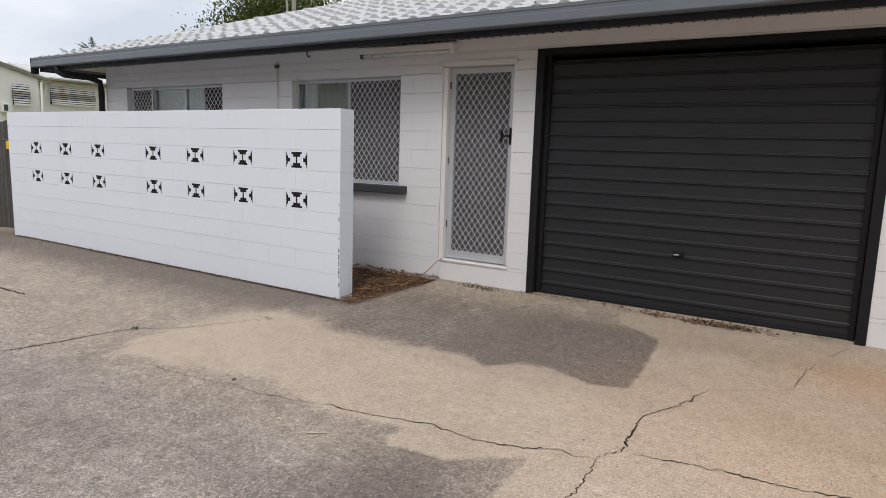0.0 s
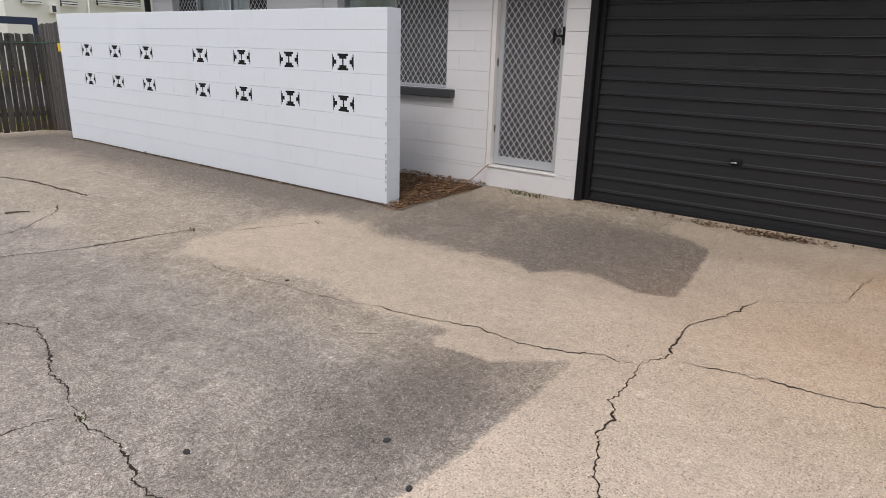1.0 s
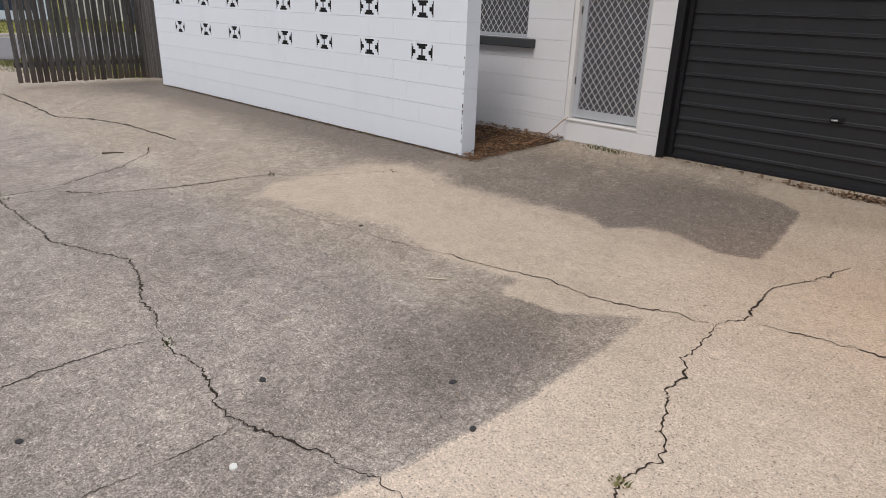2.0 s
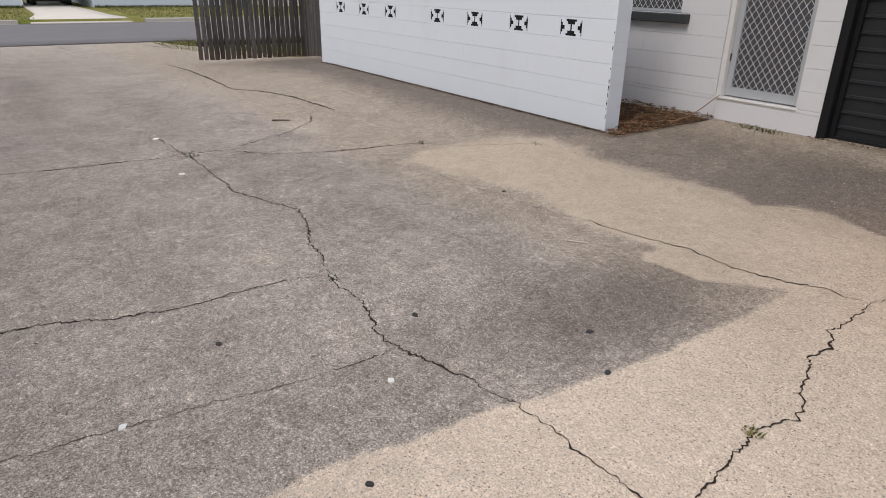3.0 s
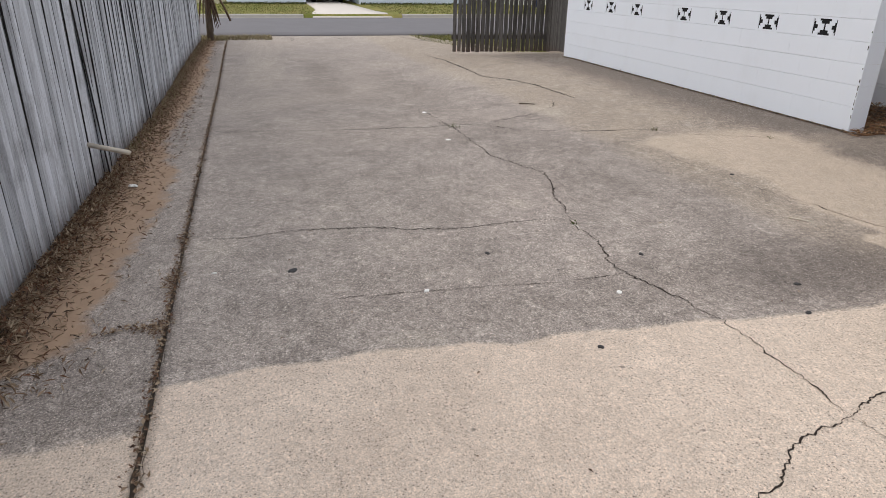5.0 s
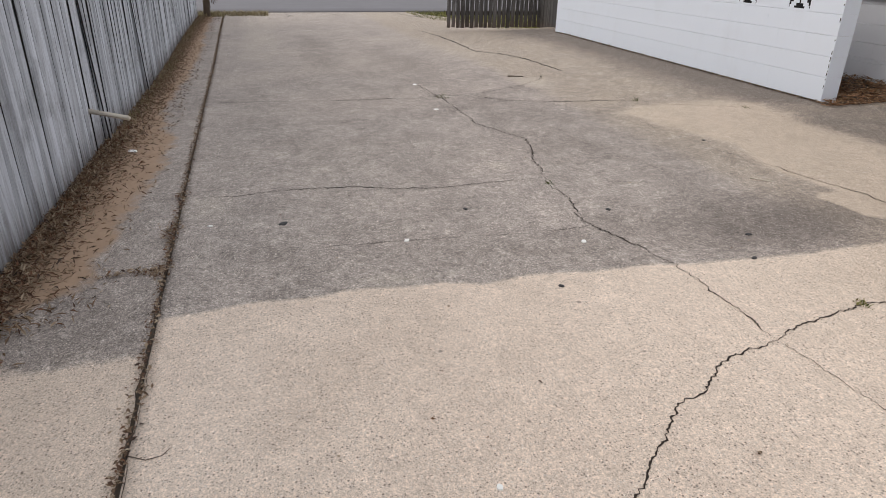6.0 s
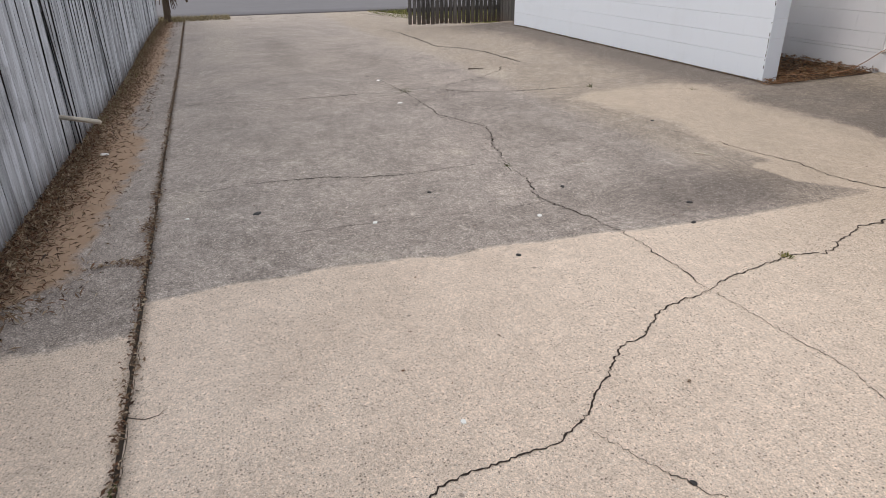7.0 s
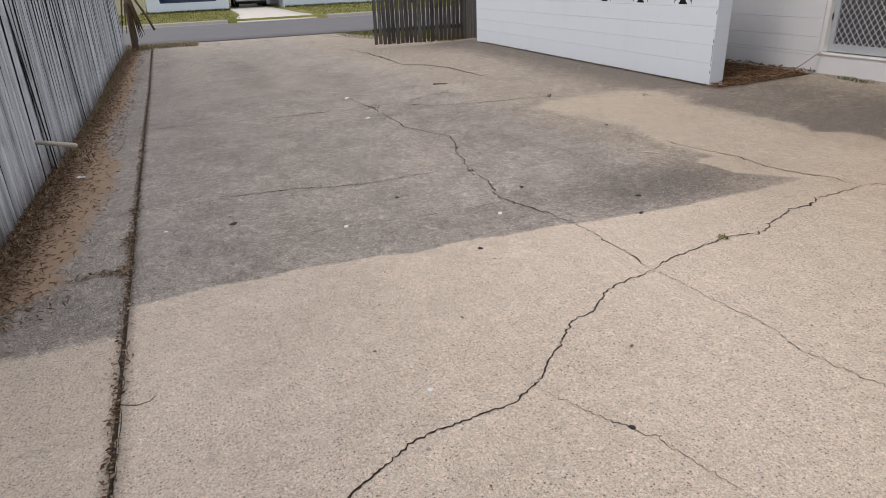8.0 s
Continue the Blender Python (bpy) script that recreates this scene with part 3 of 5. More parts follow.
# cracks wander between a few turning places
def crack(points, width, material, seed, label=""):
    rnd = random.Random(seed)
    line = []
    for (x0, y0), (x1, y1) in zip(points, points[1:]):
        n = max(2, int(math.hypot(x1 - x0, y1 - y0) / 0.013))
        line += [(x0 + (x1 - x0) * i / n, y0 + (y1 - y0) * i / n) for i in range(n)]
    line.append(points[-1])
    bm = bmesh.new()
    prev, slow, quick, open_up = None, 0.0, 0.0, 0.0
    for i, (x, y) in enumerate(line):
        a, b = line[max(0, i - 2)], line[min(len(line) - 1, i + 2)]
        d = Vector((b[0] - a[0], b[1] - a[1])).normalized()
        slow = 0.90 * slow + rnd.gauss(0, 0.0034)
        quick = 0.35 * quick + rnd.gauss(0, 0.0054)
        open_up = 2.4 if rnd.random() < 0.025 else 0.80 * open_up
        end = min(1.0, 0.25 + 0.08 * min(i, len(line) - 1 - i))
        w = width * end * (rnd.uniform(0.30, 0.95) + 0.45 * open_up)
        off = (slow + quick) * min(1.0, 0.3 + 0.1 * min(i, len(line) - 1 - i))
        cx, cy = x - d.y * off, y + d.x * off
        row = []
        for k in (-1, 1):
            px, py = cx - d.y * w / 2 * k, cy + d.x * w / 2 * k
            row.append(bm.verts.new((px, py, gz(px, py) + 0.0025)))
        if prev:
            bm.faces.new((prev[0], row[0], row[1], prev[1]))
        prev = row
    bmesh.ops.recalc_face_normals(bm, faces=bm.faces[:])
    return part("crack", bm, material, driveway, label)


CRACKS = (
    (0.0120, M_CRACK, [(-2.35, -3.62), (-1.96, -3.51), (-1.07, -3.51), (-0.56, -3.50), (-0.17, -3.40), (0.13, -3.28), (0.31, -3.31), (0.6, -3.39), (0.8, -3.46), (0.99, -3.47), (1.18, -3.55)]),
    (0.0090, M_CRACK, [(1.18, -3.55), (1.35, -3.57), (1.48, -3.59), (1.70, -3.58), (1.83, -3.60), (1.97, -3.65), (2.11, -3.66), (2.24, -3.63), (2.43, -3.57), (2.57, -3.52), (2.67, -3.53)]),
    (0.0058, M_CRACK, [(2.67, -3.53), (2.79, -3.47), (2.87, -3.49), (3.0, -3.49), (3.16, -3.49), (3.33, -3.48), (3.47, -3.51), (3.56, -3.50)]),
    (0.0045, M_CRACKPALE, [(3.56, -3.50), (3.67, -3.49), (3.80, -3.48), (4.03, -3.47), (4.19, -3.44), (4.37, -3.46), (4.49, -3.45), (4.63, -3.43), (4.75, -3.41), (5.6, -3.45), (6.6, -3.4)]),
    (0.0105, M_CRACK, [(4.75, -6.02), (4.58, -5.62), (4.42, -5.31), (4.37, -5.22), (4.30, -5.11), (4.25, -5.03), (4.255, -4.92), (4.24, -4.82), (4.23, -4.70), (4.22, -4.62), (4.165, -4.55),
                       (4.08, -4.43), (4.03, -4.37), (3.96, -4.29), (3.84, -4.18), (3.80, -4.14), (3.78, -4.04), (3.69, -3.91), (3.62, -3.81), (3.59, -3.66), (3.555, -3.50)]),
    (0.0115, M_CRACK, [(3.555, -3.50), (3.49, -3.33), (3.45, -3.17), (3.43, -2.92), (3.46, -2.74), (3.41, -2.57), (3.34, -2.43), (3.28, -2.28), (3.29, -2.14), (3.22, -2.0), (3.22, -1.89), (3.21, -1.71), (3.19, -1.58)]),
    (0.0100, M_CRACK, [(3.19, -1.58), (3.21, -1.50), (3.27, -1.43), (3.25, -1.31), (3.25, -1.02), (3.26, -0.93), (3.30, -0.84), (3.36, -0.66), (3.43, -0.52), (3.49, -0.30)]),
    (0.0045, M_CRACKPALE, [(3.49, -0.30), (3.65, -0.19), (3.94, 0.02)]),
    (0.0070, M_CRACK, [(3.94, 0.02), (3.97, 0.26), (4.04, 0.57)]),
    (0.0040, M_CRACKPALE, [(4.04, 0.57), (4.19, 0.97), (4.22, 1.12)]),
    (0.0075, M_CRACK, [(3.33, -1.42), (3.46, -1.41), (3.64, -1.39), (3.77, -1.36), (3.92, -1.34), (4.06, -1.33), (4.20, -1.30), (4.31, -1.27), (5.0, -1.15)]),
    (0.0080, M_CRACK, [(3.19, -1.58), (3.09, -1.60), (2.97, -1.58), (2.86, -1.66), (2.71, -1.73), (2.49, -1.75), (2.27, -1.72), (2.10, -1.75), (1.93, -1.80), (1.76, -1.84), (1.52, -1.87)]),
    (0.0060, M_CRACKPALE, [(1.52, -1.87), (1.33, -1.92), (1.08, -1.96), (0.84, -1.96), (0.62, -2.0), (0.20, -2.05), (-0.08, -2.05)]),
    (0.0100, M_CRACK, [(1.27, -3.60), (1.22, -3.74), (1.18, -3.97), (1.18, -4.20), (1.17, -4.39), (1.10, -4.60), (1.0, -4.81), (0.93, -4.98), (0.87, -5.20), (0.82, -5.42), (0.84, -5.61), (0.84, -5.82), (0.78, -6.02)]),
    (0.0080, M_CRACK, [(2.17, -3.66), (2.17, -3.86), (2.16, -4.0)]),
    (0.0050, M_CRACKPALE, [(2.16, -4.0), (2.14, -4.16), (2.11, -4.38), (2.06, -4.58), (2.02, -4.76), (2.0, -4.95), (1.96, -5.3)]),
    (0.0110, M_CRACKPALE, [(-3.0, -6.14), (-2.61, -5.31), (-2.36, -4.75)]),
    (0.0190, M_CRACK, [(-2.36, -4.75), (-2.16, -4.12), (-2.05, -3.84), (-2.02, -3.58), (-1.93, -3.31), (-1.92, -3.10)]),
    (0.0130, M_CRACK, [(-1.92, -3.10), (-2.04, -2.78), (-2.15, -2.43), (-2.44, -2.05), (-2.76, -1.91)]),
    (0.0150, M_CRACK, [(-1.79, -3.11), (-1.47, -2.90), (-1.30, -2.66), (-1.16, -2.46), (-1.05, -2.15), (-0.96, -1.87), (-0.84, -1.62)]),
    (0.0070, M_CRACKPALE, [(-0.84, -1.62), (-0.59, -1.45), (-0.37, -1.17), (-0.10, -0.80)]),
    (0.0120, M_CRACK, [(-2.9, -3.58), (-2.4, -3.55), (-1.98, -3.52)]),
    (0.034, M_CRACK, [(-10.6, -1.76), (-8.9, -1.74), (-7.1, -1.85), (-5.5, -1.97), (-4.9, -1.75), (-4.2, -1.63), (-3.45, -1.60), (-2.8, -1.57)]),
    (0.0038, M_CRACKPALE, [(4.17, -4.53), (4.26, -4.47), (4.40, -4.39), (4.51, -4.35), (4.61, -4.30), (4.70, -4.28), (4.79, -4.26), (4.95, -4.22)]),
    (0.0040, M_CRACKPALE, [(0.31, -3.25), (0.63, -2.55), (0.80, -1.98)]),
    (0.04, M_CRACK, [(-16.3, -4.7), (-15.7, -4.55), (-15.2, -4.65)]),
    (0.04, M_CRACK, [(-16.5, -3.4), (-15.9, -3.2), (-15.2, -3.05)]),
    (0.06, M_CRACK, [(-16.2, -1.2), (-15.4, -1.0), (-14.5, -0.6)]),
)
for n, (width, material, points) in enumerate(CRACKS):
    crack(points, width, material, n + 1)
M_RIM = plain("chipped concrete edge", (0.50, 0.445, 0.385), 0.95, vary=0.25, scale=25.0)
for n, (width, points) in enumerate(((0.05, [(-2.16, -4.10), (-2.03, -3.70), (-1.93, -3.31), (-1.93, -3.0)]), (0.03, [(1.26, -3.56), (1.36, -3.575), (1.46, -3.59)]))):
    rim = crack(points, width, M_RIM, 61 + n, "pale chipped crack edge")
    rim.location.z = -0.0012


# ---- screen wall of painted blocks ----
WALL_END = -6.605
screen_wall = thing("screen_wall", "white painted concrete block screen wall with two rows of dark breeze blocks", "wall", kind="structure")
VENTS = [-0.585, -1.388, -2.19, -2.99, -4.192, -4.992, -5.79]
VW = 0.165


def course(x0, x1, y0, y1, z0, z1, parent, material, seed):
    """A course of painted blocks in running bond between two ends."""
    shift = 0.2 * (seed % 2)
    first = math.ceil((x0 + 0.07 - shift) / 0.4)
    cuts = [x0] + [shift + 0.4 * k for k in range(first, first + 60) if shift + 0.4 * k < x1 - 0.07] + [x1]
    for a, b in zip(cuts, cuts[1:]):
        bm = bmesh.new()
        box(bm, a + (0.0004 if a > x0 else 0.0), b - (0.0004 if b < x1 else 0.0), y0, y1, z0 + 0.0009, z1 - 0.0009)
        level = [e for e in bm.edges if abs(e.verts[0].co.x - e.verts[1].co.x) > 0.02]
        bmesh.ops.bevel(bm, geom=level, offset=0.0026, segments=1, affect="EDGES")
        part("block", bm, material, parent)


part("core", boxed(WALL_END + 0.006, -0.006, 0.040, 0.184, -0.25, 1.79), M_JOINT, screen_wall, "grey mortar core")
for k in range(9):
    z0, z1 = 0.2 * k, 0.2 * (k + 1)
    if k == 0:
        z0 = -0.12
    if k in (4, 6):
        cuts = sorted(VENTS)
        x = WALL_END
        for c in cuts:
            course(x, c - VW, 0.0, 0.19, z0, z1, screen_wall, M_WHITE, k)
            x = c + VW
        course(x, 0.0, 0.0, 0.19, z0, z1, screen_wall, M_WHITE, k)
    else:
        course(WALL_END, 0.0, 0.0, 0.19, z0, z1, screen_wall, M_WHITE, k)

# a breeze block: white rim and webs round dark stepped recesses
U, V = 2 * VW / 22, 0.2 / 15
HOLES = [(1, 2, 2, 13), (2, 3, 4, 11), (3, 5, 6, 9), (6, 16, 1.6, 3.2), (7.5, 14.5, 3.2, 5.2), (10.2, 11.8, 5.2, 9.8), (7.5, 14.5, 9.8, 11.8), (6, 16, 11.8, 13.4),
         (17, 19, 6, 9), (19, 20, 4, 11), (20, 21, 2, 13)]


def breeze_meshes():
    us = sorted({0, 22} | {h[0] for h in HOLES} | {h[1] for h in HOLES})
    vs = sorted({0, 15} | {h[2] for h in HOLES} | {h[3] for h in HOLES})
    face = bmesh.new()
    for u0, u1 in zip(us, us[1:]):
        for v0, v1 in zip(vs, vs[1:]):
            um, vm = (u0 + u1) / 2, (v0 + v1) / 2
            if not any(a < um < b and c < vm < d for a, b, c, d in HOLES):
                box(face, -VW + u0 * U, -VW + u1 * U, 0.0, 0.010, v0 * V, v1 * V)
    bmesh.ops.remove_doubles(face, verts=face.verts[:], dist=0.0002)
    m1 = bpy.data.meshes.new("breeze_block")
    face.to_mesh(m1)
    m1.materials.append(M_WHITE)
    infill = boxed(-VW + 0.004, VW - 0.004, 0.0055, 0.012, 0.004, 0.196)
    m2 = bpy.data.meshes.new("dark_infill")
    infill.to_mesh(m2)
    m2.materials.append(M_BLACK)
    face.free(), infill.free()
    return m1, m2


BREEZE, INFILL = breeze_meshes()
for zc in (0.8, 1.2):
    for c in VENTS:
        b = share("breeze_block", BREEZE, screen_wall, Matrix.Translation((c, 0.001, zc)))
        share("dark_infill", INFILL, b, Matrix.Identity(4))
# chipped paint on the end arris
rnd = random.Random(8)
bm = bmesh.new()
z = 0.06
while z < 0.92:
    h = rnd.uniform(0.008, 0.05)
    if rnd.random() < 0.72:
        box(bm, -0.012 - rnd.uniform(0.001, 0.005), -0.008, -0.0022, 0.002, z, z + h)
    z += h + rnd.uniform(0.004, 0.05)
part("chipped_paint", bm, M_SPOT, screen_wall, "dark chips in the paint along the corner")

# ---- house ----
FY = 1.15
house = thing("house", "low white painted block house with a dark roller door and pale tiled hip roof", "house", kind="structure")
OPEN = [(-5.37, -3.15, 1.04, 2.23), (-1.83, -0.165, 1.04, 2.23), (0.385, 1.235, 0.275, 2.335), (1.456, 4.337, -0.3, 2.42)]
LEFT, RIGHT, TOP = -5.92, 9.0, 2.56


def facade():
    edges = [-0.2] + [0.04 + 0.2 * k for k in range(1, 13)] + [TOP]
    for row, (z0, z1) in enumerate(zip(edges, edges[1:])):
        zs = sorted({z0, z1} | {o[2] for o in OPEN if z0 < o[2] < z1} | {o[3] for o in OPEN if z0 < o[3] < z1})
        for a, b in zip(zs, zs[1:]):
            m = (a + b) / 2
            x = LEFT
            for o in OPEN:
                if o[2] < m < o[3]:
                    course(x, o[0], FY, FY + 0.19, a, b, house, M_HOUSE, row)
                    x = o[1]
            course(x, RIGHT, FY, FY + 0.19, a, b, house, M_HOUSE, row)


facade()
part("side_wall", boxed(LEFT, LEFT + 0.19, FY + 0.193, 9.0, -0.3, TOP), M_HOUSE, house)
part("side_wall", boxed(RIGHT - 0.19, RIGHT, FY + 0.193, 9.0, -0.3, TOP), M_HOUSE, house)
part("back_wall", boxed(LEFT + 0.19, RIGHT - 0.19, 8.8, 9.0, -0.3, TOP), M_HOUSE, house)
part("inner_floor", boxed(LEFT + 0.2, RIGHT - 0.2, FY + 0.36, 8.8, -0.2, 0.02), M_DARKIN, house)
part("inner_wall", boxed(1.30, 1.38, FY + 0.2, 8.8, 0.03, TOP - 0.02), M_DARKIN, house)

# roof: hip with an overhang of about 0.65
OX0, OX1, OY0, OY1 = -6.905, 9.8, 0.52, 9.7
PITCH = math.tan(radians(19.5))
EZ = 2.575
ry = (OY1 - OY0) / 2
part("soffit", boxed(OX0 + 0.1, OX1 - 0.1, OY0 + 0.10, OY1 - 0.1, TOP + 0.004, TOP + 0.014), M_SOFFIT, house, "pale lined soffit")
bm = bmesh.new()
x = -0.2
while x < OX1 - 0.2:
    box(bm, x, x + 0.009, OY0 + 0.128, FY - 0.004, TOP - 0.006, TOP + 0.003)
    x += 0.09
part("soffit_batten", bm, M_BARK, house, "dark soffit slots")["kind"] = "stuff"
part("fascia", boxed(OX0 + 0.05, OX1 - 0.05, OY0 + 0.105, OY0 + 0.125, 2.468, EZ + 0.03), M_FASCIA, house, "dark fascia board")
part("fascia", boxed(OX0 + 0.075, OX0 + 0.095, OY0 + 0.13, OY1 - 0.1, 2.468, EZ + 0.03), M_FASCIA, house)
GUT = [(0.0, 0.145), (0.0, 0.118), (0.006, 0.112), (0.006, 0.085), (0.0, 0.079), (0.0, 0.012), (0.012, 0.0), (0.10, 0.0), (0.10, 0.13), (0.092, 0.13), (0.092, 0.01), (0.018, 0.01), (0.012, 0.02), (0.012, 0.145)]
gutter = part("gutter", prism([(OY0 + a, 2.525 + b) for a, b in GUT], "x", OX0, OX1), M_GUTTER, house, "blue grey metal gutter with a rolled lip")
bm = prism([(OX0 + a - 0.002, 2.5255 + b) for a, b in GUT], "y", OY0 + 0.10, OY1)
part("gutter", bm, M_GUTTER, house)
part("gutter_stop", boxed(OX0 - 0.012, OX0 - 0.001, OY0 - 0.004, OY0 + 0.12, 2.43, 2.675, 0.004), M_FASCIA, house, "dark gutter end")


def roof_height(d):
    return EZ + 0.035 + d * PITCH


bm = bmesh.new()
c4 = [bm.verts.new(p) for p in ((OX0 + 0.05, OY0 + 0.05, EZ), (OX1 - 0.05, OY0 + 0.05, EZ), (OX1 - 0.05, OY1 - 0.05, EZ), (OX0 + 0.05, OY1 - 0.05, EZ))]
r2 = [bm.verts.new((OX0 + ry, OY0 + ry, EZ + ry * PITCH)), bm.verts.new((OX1 - ry, OY0 + ry, EZ + ry * PITCH))]
for f in ((c4[0], c4[1], r2[1], r2[0]), (c4[1], c4[2], r2[1]), (c4[2], c4[3], r2[0], r2[1]), (c4[3], c4[0], r2[0]), c4[::-1]):
    bm.faces.new(f)
part("roof_deck", bm, M_DECK, house, "grey roof underlay")

TW, TL = 0.255, 0.30


def tile_bm():
    """One interlocking tile: a roll and a pan with a thick lower edge."""
    bm = bmesh.new()
    prof = [(0.0, 0.004), (0.04, 0.036), (0.085, 0.048), (0.13, 0.034), (0.155, 0.004), (0.21, -0.004), (TW - 0.004, 0.002)]
    up = []
    for dy, dz in ((0.0, 0.045), (TL + 0.03, 0.002)):
        up.append([bm.verts.new((a, dy * math.cos(radians(19)), b + dz + dy * math.sin(radians(19)))) for a, b in prof])
    lo = [bm.verts.new((a, 0.02, b - 0.012)) for a, b in prof]
    for k in range(len(prof) - 1):
        bm.faces.new((up[0][k], up[0][k + 1], up[1][k + 1], up[1][k]))
        bm.faces.new((lo[k], lo[k + 1], up[0][k + 1], up[0][k]))
    return bm


tb = tile_bm()
TILE = bpy.data.meshes.new("roof_tile")
tb.to_mesh(TILE)
TILE.materials.append(M_TILE)
TCO = [tuple(v.co) for v in tb.verts]
TFA = [tuple(v.index for v in f.verts) for f in tb.faces]
tb.free()
rnd = random.Random(3)
count, co, fa = 0, [], []
for r in range(16):
    y = OY0 + 0.06 + r * TL * math.cos(radians(19))
    z = EZ + 0.012 + (y - OY0) * PITCH
    x = OX0 + 0.03 + (y - OY0) + (0.15 if r % 2 else 0.0)
    while x < min(5.0, OX1 - (y - OY0) - TW):
        at = (x + rnd.uniform(-0.006, 0.006), y + rnd.uniform(-0.02, 0.02), z + rnd.uniform(0, 0.010))
        if count < 300 and r < 9:
            share("roof_tile", TILE, house, Matrix.Translation(at))
            count += 1
        else:
            b = len(co)
            co += [(a + at[0], c + at[1], d + at[2]) for a, c, d in TCO]
            fa += [tuple(b + i for i in f) for f in TFA]
        x += TW
me = bpy.data.meshes.new("roof_tiles")
me.from_pydata(co, [], fa)
me.materials.append(M_TILE)
upper = new("roof_tiles", me)
upper.parent = house
upper["kind"] = "stuff"
part("hip_cap", tube([(OX0 + d, OY0 + d, EZ + 0.02 + d * PITCH) for d in (0.05, 1.5, 3.0, ry)], 0.06, 10), M_RIDGE, house, "cream hip capping")
part("hip_cap", tube([(OX0 + ry, OY0 + ry, EZ + 0.06 + ry * PITCH), (OX1 - ry, OY0 + ry, EZ + 0.06 + ry * PITCH)], 0.06, 10), M_RIDGE, house, "cream ridge capping")

part("downpipe", tube([(-6.225, OY0 + 0.05, 2.54), (-6.225, OY0 + 0.06, 2.44), (-6.20, OY0 + 0.14, 2.40), (-6.03, FY - 0.20, 2.385), (-5.985, FY - 0.06, 2.33), (-5.98, FY - 0.05, 2.2), (-5.98, FY - 0.05, 0.02)], 0.045, 10), M_FASCIA, house, "dark grey downpipe")
part("conduit", tube([(-2.085, FY - 0.012, 2.46), (-2.085, FY - 0.012, 0.5)], 0.011), M_TRIM, house, "white painted conduit")
part("conduit_box", boxed(-2.115, -2.055, FY - 0.03, FY - 0.001, 2.39, 2.43, 0.004), M_SILL, house)
part("hook", tube([(-1.38, 0.95, TOP), (-1.38, 0.95, TOP - 0.07), (-1.36, 0.95, TOP - 0.10), (-1.335, 0.95, TOP - 0.085)], 0.008), M_SILL, house, "rusty hook")


def grille(x0, x1, z0, z1, y, cw, ch, wire):
    """Diamond mesh of crossing flat wires, clipped to a panel."""
    bm = bmesh.new()
    nx, nz = max(2, round((x1 - x0) / cw)), max(2, round((z1 - z0) / ch))
    cw, ch = (x1 - x0) / nx, (z1 - z0) / nz
    for i in range(2 * nx):
        for j in range(2 * nz):
            a = (x0 + i * cw / 2, z0 + j * ch / 2)
            b = (a[0] + cw / 2, a[1] + ch / 2)
            if (i + j) % 2:
                a, b = (a[0], b[1]), (b[0], a[1])
            d = Vector((b[0] - a[0], b[1] - a[1])).normalized()
            ox, oz = -d.y * wire / 2, d.x * wire / 2
            v = [bm.verts.new((px + s * ox, yy, pz + s * oz)) for yy in (y, y + 0.006) for (px, pz) in (a, b) for s in (-1, 1)]
            for f in ((0, 1, 3, 2), (0, 2, 6, 4), (1, 5, 7, 3)):
                bm.faces.new([v[k] for k in f])
    return bm


def window(name, label, x0, x1, z0, z1, panels, mullions):
    w = thing(name, label, "window", (0, 0, 0), kind="structure")
    y = FY + 0.075
    f = 0.035
    bm = bmesh.new()
    box(bm, x0, x1, y, y + 0.06, z1 - f, z1)
    box(bm, x0, x1, y, y + 0.06, z0, z0 + f)
    box(bm, x0, x0 + f, y, y + 0.06, z0 + f, z1 - f)
    box(bm, x1 - f, x1, y, y + 0.06, z0 + f, z1 - f)
    for m in mullions:
        box(bm, m - 0.02, m + 0.02, y + 0.004, y + 0.05, z0 + f, z1 - f)
    part("window_frame", bm, M_ALU, w, "silver aluminium frame")
    pane = part("pane", boxed(x0 + f, x1 - f, y + 0.028, y + 0.033, z0 + f, z1 - f), M_GLASS, w, "clear glass")
    pane.visible_shadow = False
    for a, b, fly in panels:
        p = part("security_screen", grille(a + 0.02, b - 0.02, z0 + f, z1 - f, y - 0.018, 0.075, 0.100, 0.0040), M_WIRE, w, "pale diamond grille")
        part("fly_screen", boxed(a + 0.012, b - 0.012, y - 0.006, y - 0.002, z0 + f, z1 - f), fly, p, "dark insect mesh")
        bm = bmesh.new()
        for bx in ((a, a + 0.022, z0 + 0.01, z1 - 0.01), (b - 0.022, b, z0 + 0.01, z1 - 0.01), (a + 0.022, b - 0.022, z0 + 0.01, z0 + 0.034), (a + 0.022, b - 0.022, z1 - 0.034, z1 - 0.01)):
            box(bm, bx[0], bx[1], y - 0.022, y - 0.001, bx[2], bx[3])
        part("screen_frame", bm, M_ALU, p)
    # a gathered curtain
    bm = bmesh.new()
    rows = []
    n = 120
    for z in (z0 - 0.05, z1 + 0.02):
        rows.append([bm.verts.new((x0 - 0.1 + (x1 - x0 + 0.2) * i / n, y + 0.22 + 0.022 * math.sin(i * 1.25) + 0.012 * math.sin(i * 0.37), z)) for i in range(n + 1)])
    for i in range(n):
        bm.faces.new((rows[0][i], rows[0][i + 1], rows[1][i + 1], rows[1][i]))
    part("curtain", bm, M_CURTAIN, w, "pale sheer curtain")
    return w


